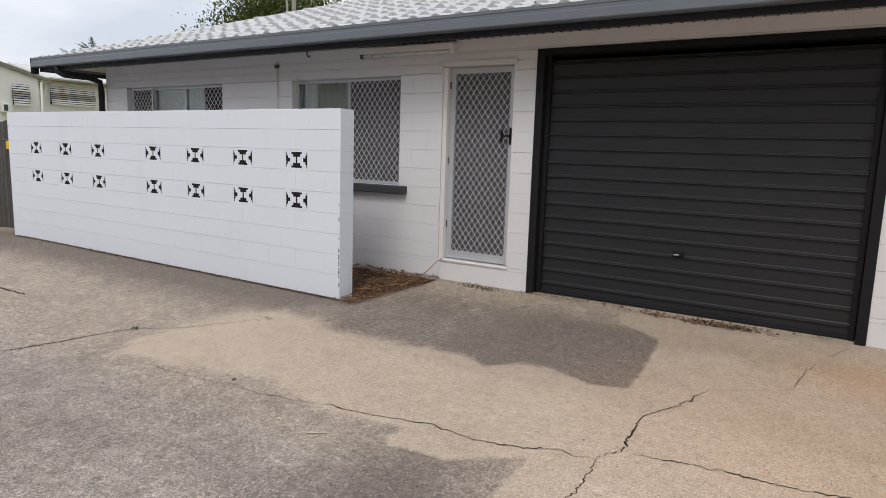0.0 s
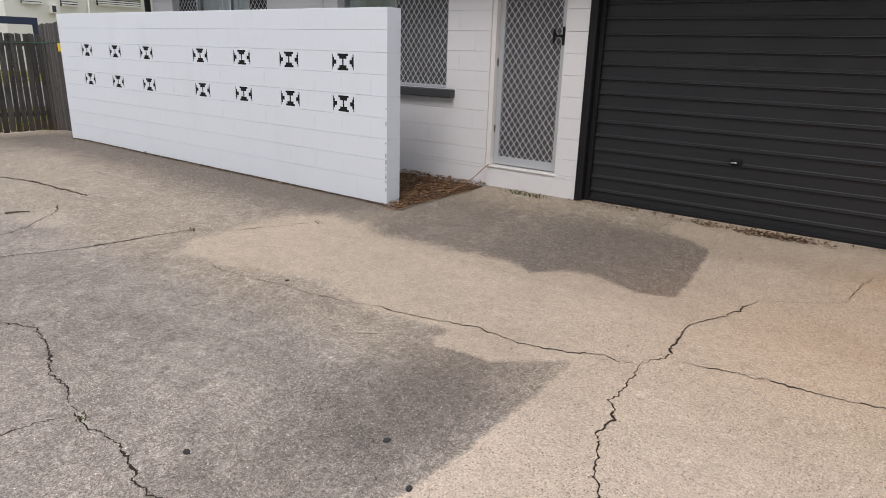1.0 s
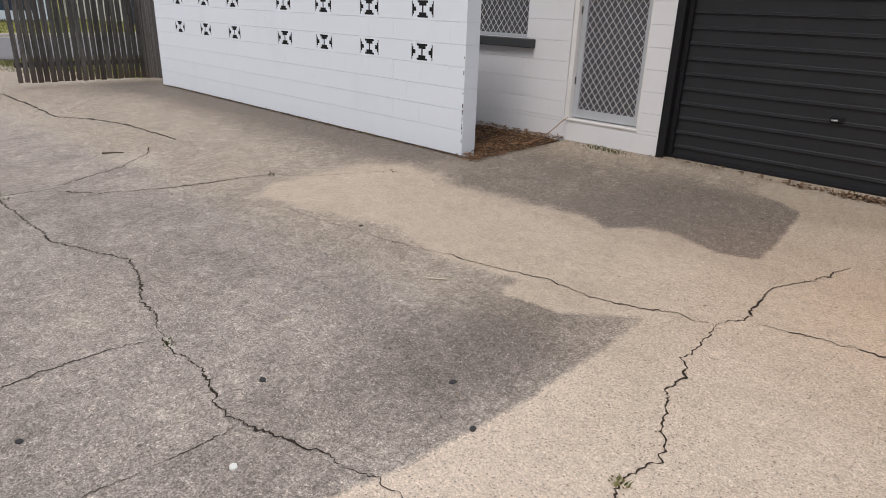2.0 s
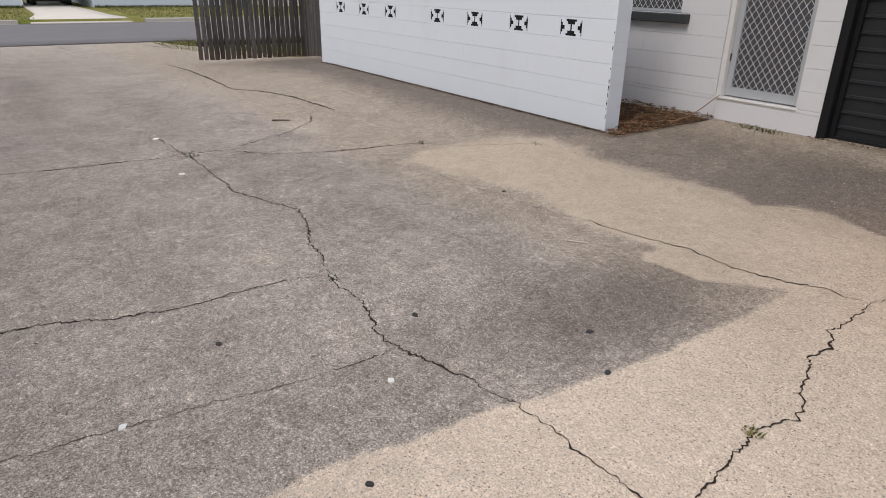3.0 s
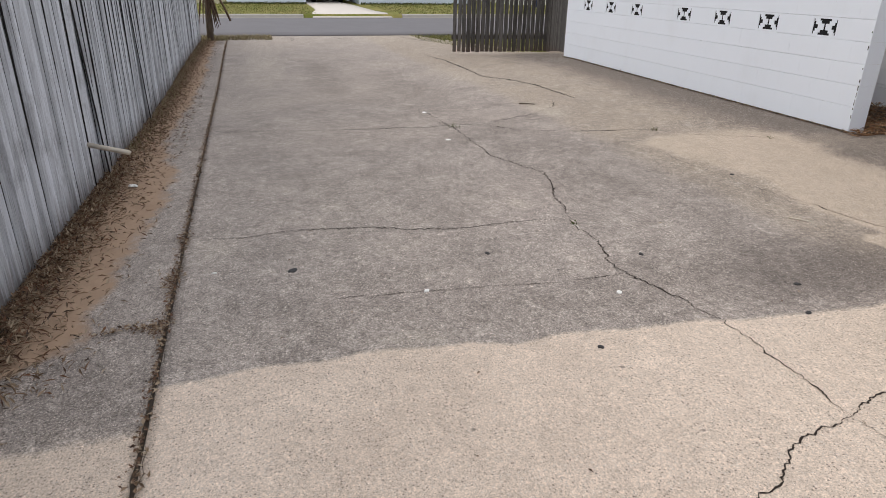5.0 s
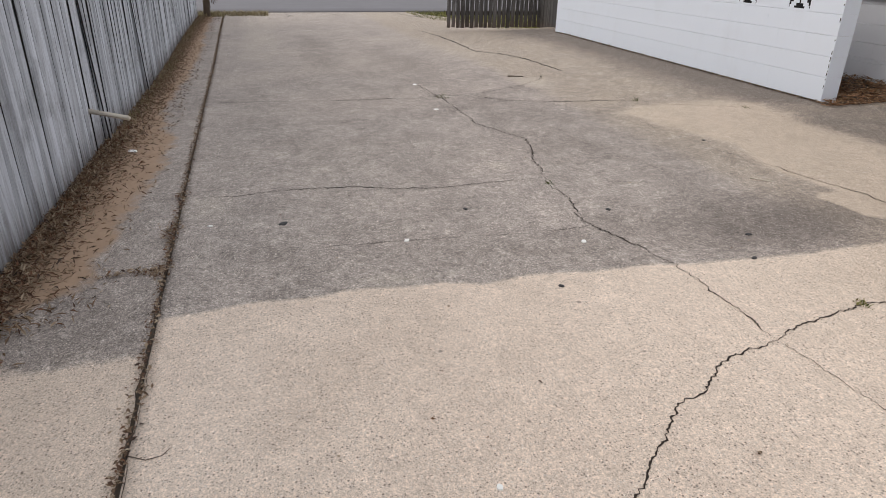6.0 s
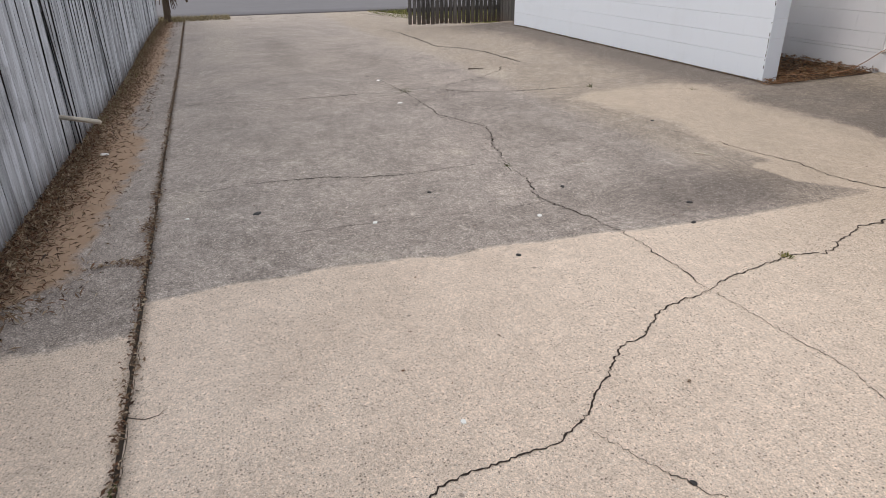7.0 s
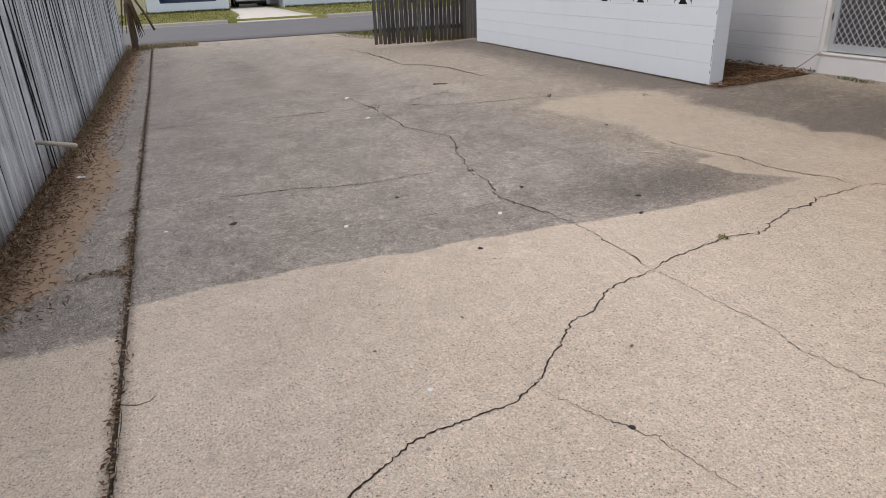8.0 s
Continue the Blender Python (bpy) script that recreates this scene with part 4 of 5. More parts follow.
w1 = window("window_1", "wide sliding window with a diamond security grille over one half", -1.83, -0.165, 1.04, 2.23, [(-0.965, -0.185, M_FLY)], [-0.965])
part("window_sill", boxed(-1.86, -0.05, FY - 0.075, FY + 0.07, 0.945, 1.036, 0.008), M_SILL, w1, "dark grey painted sill")
w2 = window("window_2", "long sliding window with grilles at both ends and drawn curtains", -5.37, -3.15, 1.04, 2.23, [(-5.31, -4.80, M_FLYDARK), (-3.62, -3.17, M_FLYDARK)], [-4.79, -4.05, -3.62])
part("window_sill", boxed(-5.40, -3.10, FY - 0.075, FY + 0.07, 0.945, 1.036, 0.008), M_SILL, w2)

# security door
door = thing("door_1", "closed silver security screen door with a diamond grille and black latch", "door", (0, 0, 0), kind="structure")
DY = FY + 0.07
DX0, DX1, DZ0, DZ1 = 0.443, 1.208, 0.290, 2.29
bm = bmesh.new()
box(bm, DX0, DX0 + 0.06, DY, DY + 0.035, DZ0, DZ1)
box(bm, DX1 - 0.06, DX1, DY, DY + 0.035, DZ0, DZ1)
box(bm, DX0 + 0.06, DX1 - 0.06, DY, DY + 0.035, DZ0, DZ0 + 0.085)
box(bm, DX0 + 0.06, DX1 - 0.06, DY, DY + 0.035, DZ1 - 0.06, DZ1)
part("door_frame", bm, M_ALU, door, "silver aluminium stile and rails")
part("diamond_grille", grille(DX0 + 0.058, DX1 - 0.058, DZ0 + 0.083, DZ1 - 0.058, DY + 0.006, 0.075, 0.100, 0.0040), M_WIRE, door, "pale diamond grille")
part("fly_screen", boxed(DX0 + 0.05, DX1 - 0.05, DY + 0.016, DY + 0.021, DZ0 + 0.075, DZ1 - 0.05), M_FLY, door, "grey insect mesh")
lk = part("latch_plate", boxed(DX1 - 0.048, DX1 - 0.012, DY - 0.018, DY + 0.002, 1.515, 1.685, 0.004), M_BLACK, door, "black latch plate")
part("handle", tube([(DX1 - 0.03, DY - 0.018, 1.60), (DX1 - 0.03, DY - 0.055, 1.60), (DX1 - 0.09, DY - 0.055, 1.60), (DX1 - 0.115, DY - 0.05, 1.66), (DX1 - 0.12, DY - 0.045, 1.53)], 0.012, 8), M_BLACK, lk, "black lever handle")
for z in (0.62, 1.30, 2.08):
    part("hinge", boxed(DX0 - 0.016, DX0 + 0.006, DY - 0.012, DY + 0.01, z, z + 0.075, 0.002), M_SILL, door)
part("jamb", boxed(0.388, DX0 - 0.004, FY + 0.012, FY + 0.16, 0.28, 2.294), M_TRIM, door, "white painted jamb")
part("jamb", boxed(DX1 + 0.004, 1.232, FY + 0.012, FY + 0.16, 0.28, 2.294), M_TRIM, door)
part("head", boxed(0.40, 1.25, FY - 0.022, FY + 0.16, 2.297, 2.350, 0.004), M_TRIM, door, "white painted head trim")
part("threshold", boxed(0.388, 1.232, FY - 0.012, FY + 0.17, 0.256, 0.279, 0.005), M_TRIM, door, "white painted threshold")
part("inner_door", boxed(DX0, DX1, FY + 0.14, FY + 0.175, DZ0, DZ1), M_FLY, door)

# roller door
roller = thing("roller_door", "closed charcoal ribbed steel garage roller door", "garage door", (0, 0, 0), kind="structure")
GX0, GX1, GZ0, GZ1 = 1.535, 4.262, 0.06, 2.36
RY = FY + 0.10
prof, z = [], GZ0
prof.append((RY, GZ0))
PITCHZ = 0.1325
while z + PITCHZ < GZ1 + 0.05:
    for dz, dy in ((0.0, 0.0), (0.096, 0.0), (0.0975, -0.016), (0.100, -0.019), (0.104, -0.018), (0.111, -0.006), (0.118, -0.006), (0.122, -0.002), (0.125, 0.0)):
        prof.append((RY + dy, z + dz + 0.001))
    z += PITCHZ
top_z = z
prof += [(RY, top_z + 0.004), (RY + 0.03, top_z + 0.004), (RY + 0.03, GZ0)]
part("door_curtain", prism(prof, "x", GX0 - 0.02, GX1 + 0.02), M_CHAR, roller, "ribbed charcoal steel sheet")
part("bottom_rail", boxed(GX0 - 0.01, GX1 + 0.01, RY - 0.03, RY + 0.035, 0.035, 0.085, 0.005), M_CHARDARK, roller, "dark bottom rail")
for a, b in ((1.458, 1.535), (4.262, 4.335)):
    part("jamb", boxed(a, b, FY - 0.012, FY + 0.19, -0.1, 2.42, 0.004), M_CHARDARK, roller, "dark painted jamb")
for a, b in ((1.538, 1.58), (4.217, 4.259)):
    part("guide_track", boxed(a, b, RY - 0.045, RY + 0.045, 0.06, 2.36, 0.004), M_CHARDARK, roller)
part("head", boxed(1.537, 4.260, FY - 0.012, FY + 0.19, 2.36, 2.419, 0.004), M_CHARDARK, roller, "dark painted head")
hp = part("lock_plate", boxed(2.83, 2.93, RY - 0.030, RY - 0.002, 0.566, 0.616, 0.008), M_BLACK, roller, "black lock plate")
part("lock_handle", tube([(2.88, RY - 0.03, 0.591), (2.88, RY - 0.055, 0.591), (2.85, RY - 0.06, 0.591), (2.895, RY - 0.06, 0.591)], 0.007), M_ALU, hp, "small silver T handle")
part("apron", boxed(1.456, 4.336, FY + 0.05, FY + 0.34, -0.2, 0.052), M_KERB, roller)

lamp = thing("batten_light", "unlit white fluorescent batten light under the eave", "light", (0, 0, 0))
part("casing", boxed(-0.69, 0.555, FY - 0.10, FY - 0.004, 2.465, 2.527, 0.006), M_TRIM, lamp, "white enamel casing")
part("tube", tube([(-0.65, FY - 0.06, 2.445), (0.515, FY - 0.06, 2.445)], 0.016, 10), M_TUBE, lamp, "frosted glass tube")
for x in (-0.68, 0.515):
    part("holder", boxed(x, x + 0.03, FY - 0.085, FY - 0.035, 2.422, 2.467, 0.003), M_SILL if x < 0 else M_TRIM, lamp)

# ---- garden bed between wall and house ----
BED = [(-6.4, 0.2), (-6.4, 1.14), (0.46, 1.14), (0.40, 0.85), (0.28, 0.35), (0.20, -0.10), (0.06, -0.05), (0.03, 0.2)]
bed = sheet("garden_bed", steps(-6.5, 0.48, 0.04), steps(-0.12, 1.14, 0.06), lambda x, y: gz(x, y) + (0.004 + 0.006 * noise.noise((x * 6, y * 6, 0)) if outside(x, y, BED) > 0.02 else -0.03), M_BEDSOIL, 0.05)
tagged(bed, "narrow bed of soil and bark mulch between the wall and the house", "garden bed", kind="structure")
rnd = random.Random(11)
places = []
while len(places) < 4200:
    x, y = 0.42 - abs(rnd.gauss(0, 1.3)), rnd.uniform(-0.12, 1.14)
    if outside(x, y, BED) > -0.03:
        places.append((x, y, gz(x, y) + 0.006 + rnd.uniform(0, 0.014)))
mulch = tagged(leaves("mulch", places, 0.05, M_MULCH, 0.22, 12, slim=0.22), "rusty brown bark mulch and dry leaves", "mulch", kind="stuff")
cable = thing("cable", "thin tan cable lying from the door step into the mulch", "cable")
part("cord", tube([(0.45, FY - 0.02, 0.29), (0.43, FY - 0.06, 0.265), (0.38, 0.98, 0.17), (0.33, 0.85, 0.085)] + [(x, y, gz(x, y) + 0.03) for x, y in ((0.27, 0.72), (0.14, 0.55), (0.10, 0.42), (-0.05, 0.30), (-0.2, 0.34))], 0.0045), M_CABLE, cable)


def weed(label, x, y, h, n, seed, spread=0.05, dry=False):
    rnd = random.Random(seed)
    pts = [(x + rnd.gauss(0, spread), y + rnd.gauss(0, spread * 0.6), gz(x, y) + 0.005) for _ in range(n)]
    ob = blades("weed", pts, h, M_GRASS if dry else M_WEED, seed, 1.2, 0.004)
    return tagged(ob, label, "weed", "weeds in the concrete", "stuff")


weed("low green weed at the foot of the wall", 0.86, 1.09, 0.035, 90, 1, 0.09)
weed("low green weed at the foot of the wall", 1.05, 1.05, 0.04, 70, 2, 0.07)
weed("tuft of dry grass in a crack", 3.42, -2.92, 0.030, 26, 3, 0.022, True)
weed("small brown green weed in a crack", 1.36, -3.57, 0.015, 60, 4, 0.022)
weed("small weed in a crack", -0.83, -1.62, 0.05, 14, 5, 0.02)
weed("small weed in a crack", -0.10, -0.80, 0.02, 16, 6, 0.03)
weed("small weed in the slab joint", 3.92, -6.04, 0.022, 14, 7, 0.015)
weed("low weed in a crack", -1.95, -3.5, 0.03, 50, 8, 0.08)

# leaves and dust along the roller door and the wall foot
rnd = random.Random(21)
pl = [(rnd.uniform(1.4, 4.2), FY + 0.0 - abs(rnd.gauss(0, 0.03)), 0) for _ in range(150)]
pl += [(2.75 + rnd.gauss(0, 0.10), 1.08 + rnd.gauss(0, 0.03), 0) for _ in range(70)]
pl += [(3.30 + rnd.gauss(0, 0.17), 1.06 + rnd.gauss(0, 0.03), 0) for _ in range(420)]
pl = [(x, y, gz(x, y)) for x, y, _ in pl]
tagged(leaves("leaf_litter", pl, 0.035, M_LITTER, 0.4, 22), "dry brown leaves blown against the roller door", "leaf litter", kind="stuff")
pl = [(rnd.uniform(-6.6, 0.05), -abs(rnd.gauss(0, 0.022)) - 0.004, 0) for _ in range(1100)]
pl = [(x, y, gz(x, y)) for x, y, _ in pl]
tagged(leaves("leaf_litter", pl, 0.026, M_LITTER, 0.3, 23), "dark leaf crumbs along the foot of the white wall", "leaf litter", kind="stuff")

bm = bmesh.new()
prev, rnd = None, random.Random(29)
for x in steps(-6.605, 0.02, 0.04):
    w = rnd.uniform(0.006, 0.034)
    row = [bm.verts.new((x, -0.001, gz(x, 0) + 0.012)), bm.verts.new((x, -w, gz(x, -w) + 0.004))]
    if prev:
        bm.faces.new((prev[1], row[1], row[0], prev[0]))
    prev = row
tagged(mesh_object("wall_foot_dirt", bm, M_CRACK), "dark dirt packed along the foot of the white wall", "dirt", kind="structure")

# small things lying on the slab
def flat_bit(name, label, x, y, r, material, seed, category):
    rnd = random.Random(seed)
    bm = bmesh.new()
    n = 10
    top = [bm.verts.new((r * rnd.uniform(0.7, 1.1) * math.cos(2 * math.pi * k / n), 0.75 * r * rnd.uniform(0.7, 1.1) * math.sin(2 * math.pi * k / n), 0.004)) for k in range(n)]
    low = [bm.verts.new((v.co.x * 1.15, v.co.y * 1.15, -0.002)) for v in top]
    bm.faces.new(top)
    for k in range(n):
        bm.faces.new((low[k], low[(k + 1) % n], top[(k + 1) % n], top[k]))
    ob = mesh_object(name, bm, material)
    ob.location = (x, y, gz(x, y) + 0.001)
    ob.rotation_euler = (0, 0, rnd.uniform(0, 6))
    return tagged(ob, label, category)


for i, (x, y, r) in enumerate(((1.96, -3.43, 0.019), (2.575, -2.87, 0.020), (1.515, -5.445, 0.032), (2.835, -4.15, 0.016), (2.85, -3.05, 0.018), (1.65, -4.29, 0.017), (0.77, -1.90, 0.016), (4.53, -4.34, 0.012))):
    flat_bit("gum_spot", "dark flattened gum spot stuck on the concrete", x, y, r, M_SPOT, 30 + i, "gum spot")
for i, (x, y, r) in enumerate(((2.37, -3.80, 0.019), (-2.89, -3.60, 0.04), (1.40, -5.89, 0.015), (4.01, -4.89, 0.014), (-0.86, -6.70, 0.045), (-1.34, -3.71, 0.03), (2.03, -4.76, 0.02))):
    flat_bit("paper_scrap", "small white scrap lying on the concrete", x, y, r, M_CHIP, 50 + i, "scrap")


rnd = random.Random(58)
pl = []
for _ in range(260):
    x, y = rnd.uniform(-9, 5.5), rnd.uniform(-5.7, 0.9)
    if outside(x, y, BED) < -0.1 and not (x < 0.1 and y > -0.05):
        pl.append((x, y, gz(x, y)))
tagged(leaves("leaf_scraps", pl, 0.020, M_LITTER, 0.25, 59), "tiny dry leaf scraps scattered over the driveway", "leaf litter", kind="stuff")


def twig(label, pts, r, material=M_STICK):
    ob = mesh_object("twig", tube([(x, y, gz(x, y) + r + h) for x, y, h in pts], r, 6, r * 0.5), material)
    return tagged(ob, label, "twig")


twig("pale bleached twig lying on the concrete", [(1.74, -2.20, 0), (1.81, -2.16, 0.003), (1.87, -2.11, 0)], 0.005)
twig("dark curled twig lying on the concrete", [(-2.80, -2.36, 0), (-2.74, -2.31, 0.005), (-2.73, -2.26, 0), (-2.66, -2.20, 0)], 0.010, M_BARK)
twig("thin twig lying by the slab joint", [(3.53, -6.03, 0), (3.57, -5.97, 0.002), (3.56, -5.92, 0), (3.53, -5.90, 0)], 0.002, M_BARK)

# litter in the dirt by the fence
rnd = random.Random(41)
pl = []
for _ in range(19000):
    x = rnd.uniform(-15.4, 6.5)
    k = abs(rnd.gauss(0, 0.17)) if rnd.random() < 0.88 else rnd.uniform(0, 0.6)
    y = fence_y(x) + 0.03 + k
    if y < edge_y(x) - 0.03 and (x < 2.5 or k < 0.16):
        pl.append((x, y, gz(x, y) - 0.014 + max(0, 0.03 - 0.1 * k)))
for _ in range(6500):
    x = rnd.uniform(-1.5, 3.6)
    k = abs(rnd.gauss(0, 0.085 + 0.05 * abs(noise.noise((x * 2.3, 7.0, 0)))))
    y = fence_y(x) + 0.02 + k
    pl.append((x, y, gz(x, y) - 0.012 + max(0, 0.03 - 0.12 * k)))
tagged(leaves("leaf_litter", pl, 0.046, M_LITTER, 0.40, 42, slim=0.20), "dry leaves and twigs banked along the paling fence", "leaf litter", kind="stuff")
pl = []
for _ in range(5200):
    x = rnd.uniform(-15.4, 6.5)
    y = edge_y(x) + rnd.gauss(-0.006, 0.022 * (0.5 + 1.1 * abs(noise.noise((x * 1.7, 3.0, 0)))))
    pl.append((x, y, gz(x, y) - 0.004))
for _ in range(170):
    k = math.sqrt(rnd.random())
    x, y = 1.93 + 0.06 * k + 0.04 * math.sin(7 * k) * (1 - k) + rnd.gauss(0, 0.006 + 0.022 * k), -6.50 + 0.38 * k + rnd.gauss(0, 0.012)
    pl.append((x, y, gz(x, y) - 0.012))
for cx, cy, n in ((1.40, -6.13, 190), (0.70, -6.13, 110), (2.0, -6.12, 110)):
    for _ in range(n):
        x, y = cx + rnd.gauss(0, 0.07), cy + rnd.gauss(0, 0.028)
        pl.append((x, y, gz(x, y) - 0.004))
tagged(leaves("joint_litter", pl, 0.022, M_LITTER, 0.3, 43), "crumbled leaves caught in the slab joint", "leaf litter", kind="stuff")
pl = []
for _ in range(900):
    x = rnd.uniform(-15.0, -2.0)
    y = fence_y(x) + 0.05 + abs(rnd.gauss(0, 0.07))
    pl.append((x, y, gz(x, y)))
tagged(blades("fence_grass", pl, 0.10, M_STRAW, 44, 0.9, 0.005), "sparse dry grass along the fence foot", "grass", kind="stuff")

# ---- paling fence ----
fence = thing("paling_fence", "long weathered grey timber paling fence with uneven boards", "fence", kind="structure")


def paling_mesh(name, w, h, t, material, seed):
    rnd = random.Random(seed)
    bm = bmesh.new()
    box(bm, -w / 2, w / 2, 0, t, 0, h)
    for v in bm.verts:
        if v.co.z > 0.1:
            v.co.z += rnd.uniform(-0.01, 0.01)
    bmesh.ops.bevel(bm, geom=bm.edges[:], offset=0.003, segments=1, affect="EDGES")
    me = bpy.data.meshes.new(name)
    bm.to_mesh(me)
    bm.free()
    me.materials.append(material)
    # side faces take the painted shade so gaps read dark
    me.materials.append(M_GAP_SHADE)
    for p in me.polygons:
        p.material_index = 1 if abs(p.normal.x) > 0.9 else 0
    return me


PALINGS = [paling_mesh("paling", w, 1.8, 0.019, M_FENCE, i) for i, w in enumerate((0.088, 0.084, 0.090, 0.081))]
rnd = random.Random(61)
x = -15.45
while x < 6.5:
    y = fence_y(x) - 0.02 + rnd.uniform(-0.004, 0.004)
    m = Matrix.Translation((x, y, gz(x, y) - 0.045 + rnd.uniform(-0.03, 0.04))) @ Euler((rnd.gauss(0, 0.004), rnd.gauss(0, 0.009), rnd.gauss(0, 0.03))).to_matrix().to_4x4()
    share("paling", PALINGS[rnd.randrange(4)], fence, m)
    parted = min(abs(x + 0.95), abs(x + 3.1)) < 0.06
    x += rnd.choice((0.089, 0.091, 0.093, 0.097)) + (0.045 if parted else 0.010 if rnd.random() < 0.12 else 0.0)
# a second row of boards behind closes the gaps, near black as painted shade
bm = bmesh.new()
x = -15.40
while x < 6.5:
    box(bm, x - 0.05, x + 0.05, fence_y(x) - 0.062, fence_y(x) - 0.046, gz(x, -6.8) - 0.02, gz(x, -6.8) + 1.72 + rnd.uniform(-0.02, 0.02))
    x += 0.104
part("back_boards", bm, M_GAP_SHADE, fence, "boards coloured near black as shade behind the gaps")["kind"] = "stuff"
for h in (0.35, 0.95, 1.55):
    pts = [(x, fence_y(x) - 0.085, gz(x, fence_y(x)) + h) for x in steps(-15.5, 6.5, 1.5)]
    part("rail", tube(pts, 0.035, 4), M_FENCE, fence)
for x in steps(-15.4, 6.4, 2.4):
    part("post", boxed(x - 0.05, x + 0.05, fence_y(x) - 0.25, fence_y(x) - 0.145, gz(x, fence_y(x)) - 0.3, gz(x, fence_y(x)) + 1.7), M_FENCE, fence)
# loose boards that lean out of line
for x, t in ((-4.35, 0.06), (-1.35, 0.05)):
    y = fence_y(x) + 0.035
    share("paling", PALINGS[1], fence, Matrix.Translation((x, y, gz(x, y) - 0.01)) @ Euler((0.028, t, 0.1)).to_matrix().to_4x4())
slip = tagged(mesh_object("loose_batten", tube([(-0.95, fence_y(-0.95) - 0.03, gz(-0.9, -6.8) + 0.37), (-0.55, -6.62, gz(-0.5, -6.7) + 0.36)], 0.022, 4), M_STICK), "broken pale batten sticking out of the fence", "batten")

# ---- front fence and open gate ----
def board_run(name, label, a, b, height, width, gap, parent_kind, seed):
    """Upright boards from a to b on two rails."""
    t = thing(name, label, "gate" if "gate" in name else "fence")
    rnd = random.Random(seed)
    L = math.hypot(b[0] - a[0], b[1] - a[1])
    ang = math.atan2(b[1] - a[1], b[0] - a[0])
    turn = Euler((0, 0, ang)).to_matrix().to_4x4()
    meshes = [paling_mesh("board", width * k, height, 0.02, M_GATE, seed + i) for i, k in enumerate((1.0, 0.9, 1.08))]
    n = int(L / (width + gap))
    for i in range(n):
        s = (i + 0.5) * L / n
        x, y = a[0] + (b[0] - a[0]) * s / L, a[1] + (b[1] - a[1]) * s / L
        m = Matrix.Translation((x, y, -0.28 + rnd.uniform(-0.010, 0.012))) @ turn @ Euler((0, rnd.gauss(0, 0.006), rnd.gauss(0, 0.03))).to_matrix().to_4x4()
        share("board", meshes[rnd.randrange(3)], t, m)
    for h in (0.28, height - 0.22):
        bm = boxed(0, L, 0.0, 0.045, 0, 0.09, 0.004)
        ob = part("rail", bm, M_GATE, t)
        ob.matrix_basis = Matrix.Translation((a[0], a[1], -0.28 + h)) @ turn @ Matrix.Translation((0, -0.047 if seed == 71 else -0.068, 0))
    return t


CORNER = (-9.85, 1.07)
gate = board_run("timber_gate", "open gate of dark weathered upright boards with narrow gaps", CORNER, (-9.87, -1.28), 1.80, 0.090, 0.018, "gate", 71)
side = board_run("side_fence", "short dark timber fence between the gate and the white wall", (-6.63, 0.215), CORNER, 1.98, 0.098, 0.004, "fence", 77)
part("post", boxed(CORNER[0] - 0.05, CORNER[0] + 0.05, CORNER[1] + 0.03, CORNER[1] + 0.13, -0.6, 1.68, 0.005), M_GATE, side)
tag = tagged(mesh_object("yellow_tag", boxed(-7.76, -7.65, 0.455, 0.472, 1.245, 1.38, 0.002), M_YELLOW), "small yellow plastic tag on the timber fence", "tag")
cordob = tagged(mesh_object("cord", tube([(-6.62, 0.19, 1.42), (-8.2, 0.60, 1.39), (-9.80, 1.0, 1.37), (-9.835, -1.28, 1.34)], 0.006, 6), M_GREEN), "thin green cord stretched along the gate", "cord")

# ---- plain unseen building added behind the fence to block low sky ----
sky_blocker = thing("unseen_sky_blocker", "plain brown unseen building added behind the paling fence to block low sky", "house", kind="structure")
part("wall", boxed(-12.0, 16.0, -18.0, -9.6, -0.6, 5.4), M_BRICK, sky_blocker)
bm = bmesh.new()
v = [bm.verts.new(p) for p in ((-12.7, -9.0, 5.42), (16.7, -9.0, 5.42), (16.7, -18.7, 5.42), (-12.7, -18.7, 5.42), (-8.0, -13.9, 7.2), (12.0, -13.9, 7.2))]
for f in ((0, 1, 5, 4), (1, 2, 5), (2, 3, 4, 5), (3, 0, 4), (3, 2, 1, 0)):
    bm.faces.new([v[k] for k in f])
part("roof", bm, M_IRON, sky_blocker)

# ---- street ----
kerb = thing("kerb", "low concrete kerb along the far side of the street", "kerb", kind="structure")
for a, b in ((-120, -3.6), (0.9, 120)):
    part("kerb_stone", prism([(-26.25, -0.6), (-26.25, -0.29), (-26.12, -0.285), (-26.02, -0.32), (-25.98, -0.43), (-25.7, -0.445), (-25.7, -0.6)], "y", a, b), M_KERB, kerb)
far_drive = sheet("far_driveway", steps(-44, -25.9, 1.0), [0, 0.25, 0.5, 0.75, 1.0], lambda x, v: 0.0, M_PALE, 0.1)
for p in far_drive.data.vertices:
    k = smooth01(-30.0, -26.0, p.co.x)
    lo, hi = -2.75 - 0.45 * k, 0.05 + 0.35 * k * k - 0.6 * smooth01(-26, -40, p.co.x)
    skirt = p.co.z
    p.co = (p.co.x, lo + (hi - lo) * p.co.y, -0.265 + 0.07 * smooth01(-26, -36, p.co.x) - 0.15 * smooth01(-26.6, -25.9, p.co.x) + skirt)
tagged(far_drive, "pale smooth concrete driveway across the street", "driveway", kind="structure")
rnd = random.Random(81)
pl = [(rnd.uniform(-17.2, -11.0), rnd.uniform(0.0, 5.0), 0) for _ in range(12000)]
pl = [(x, y + 0.55 - 1.35 * smooth01(-10.5, -15.5, x), 0) for x, y, _ in pl]
pl = [(x, y, gz(x, y) - 0.03) for x, y, _ in pl]
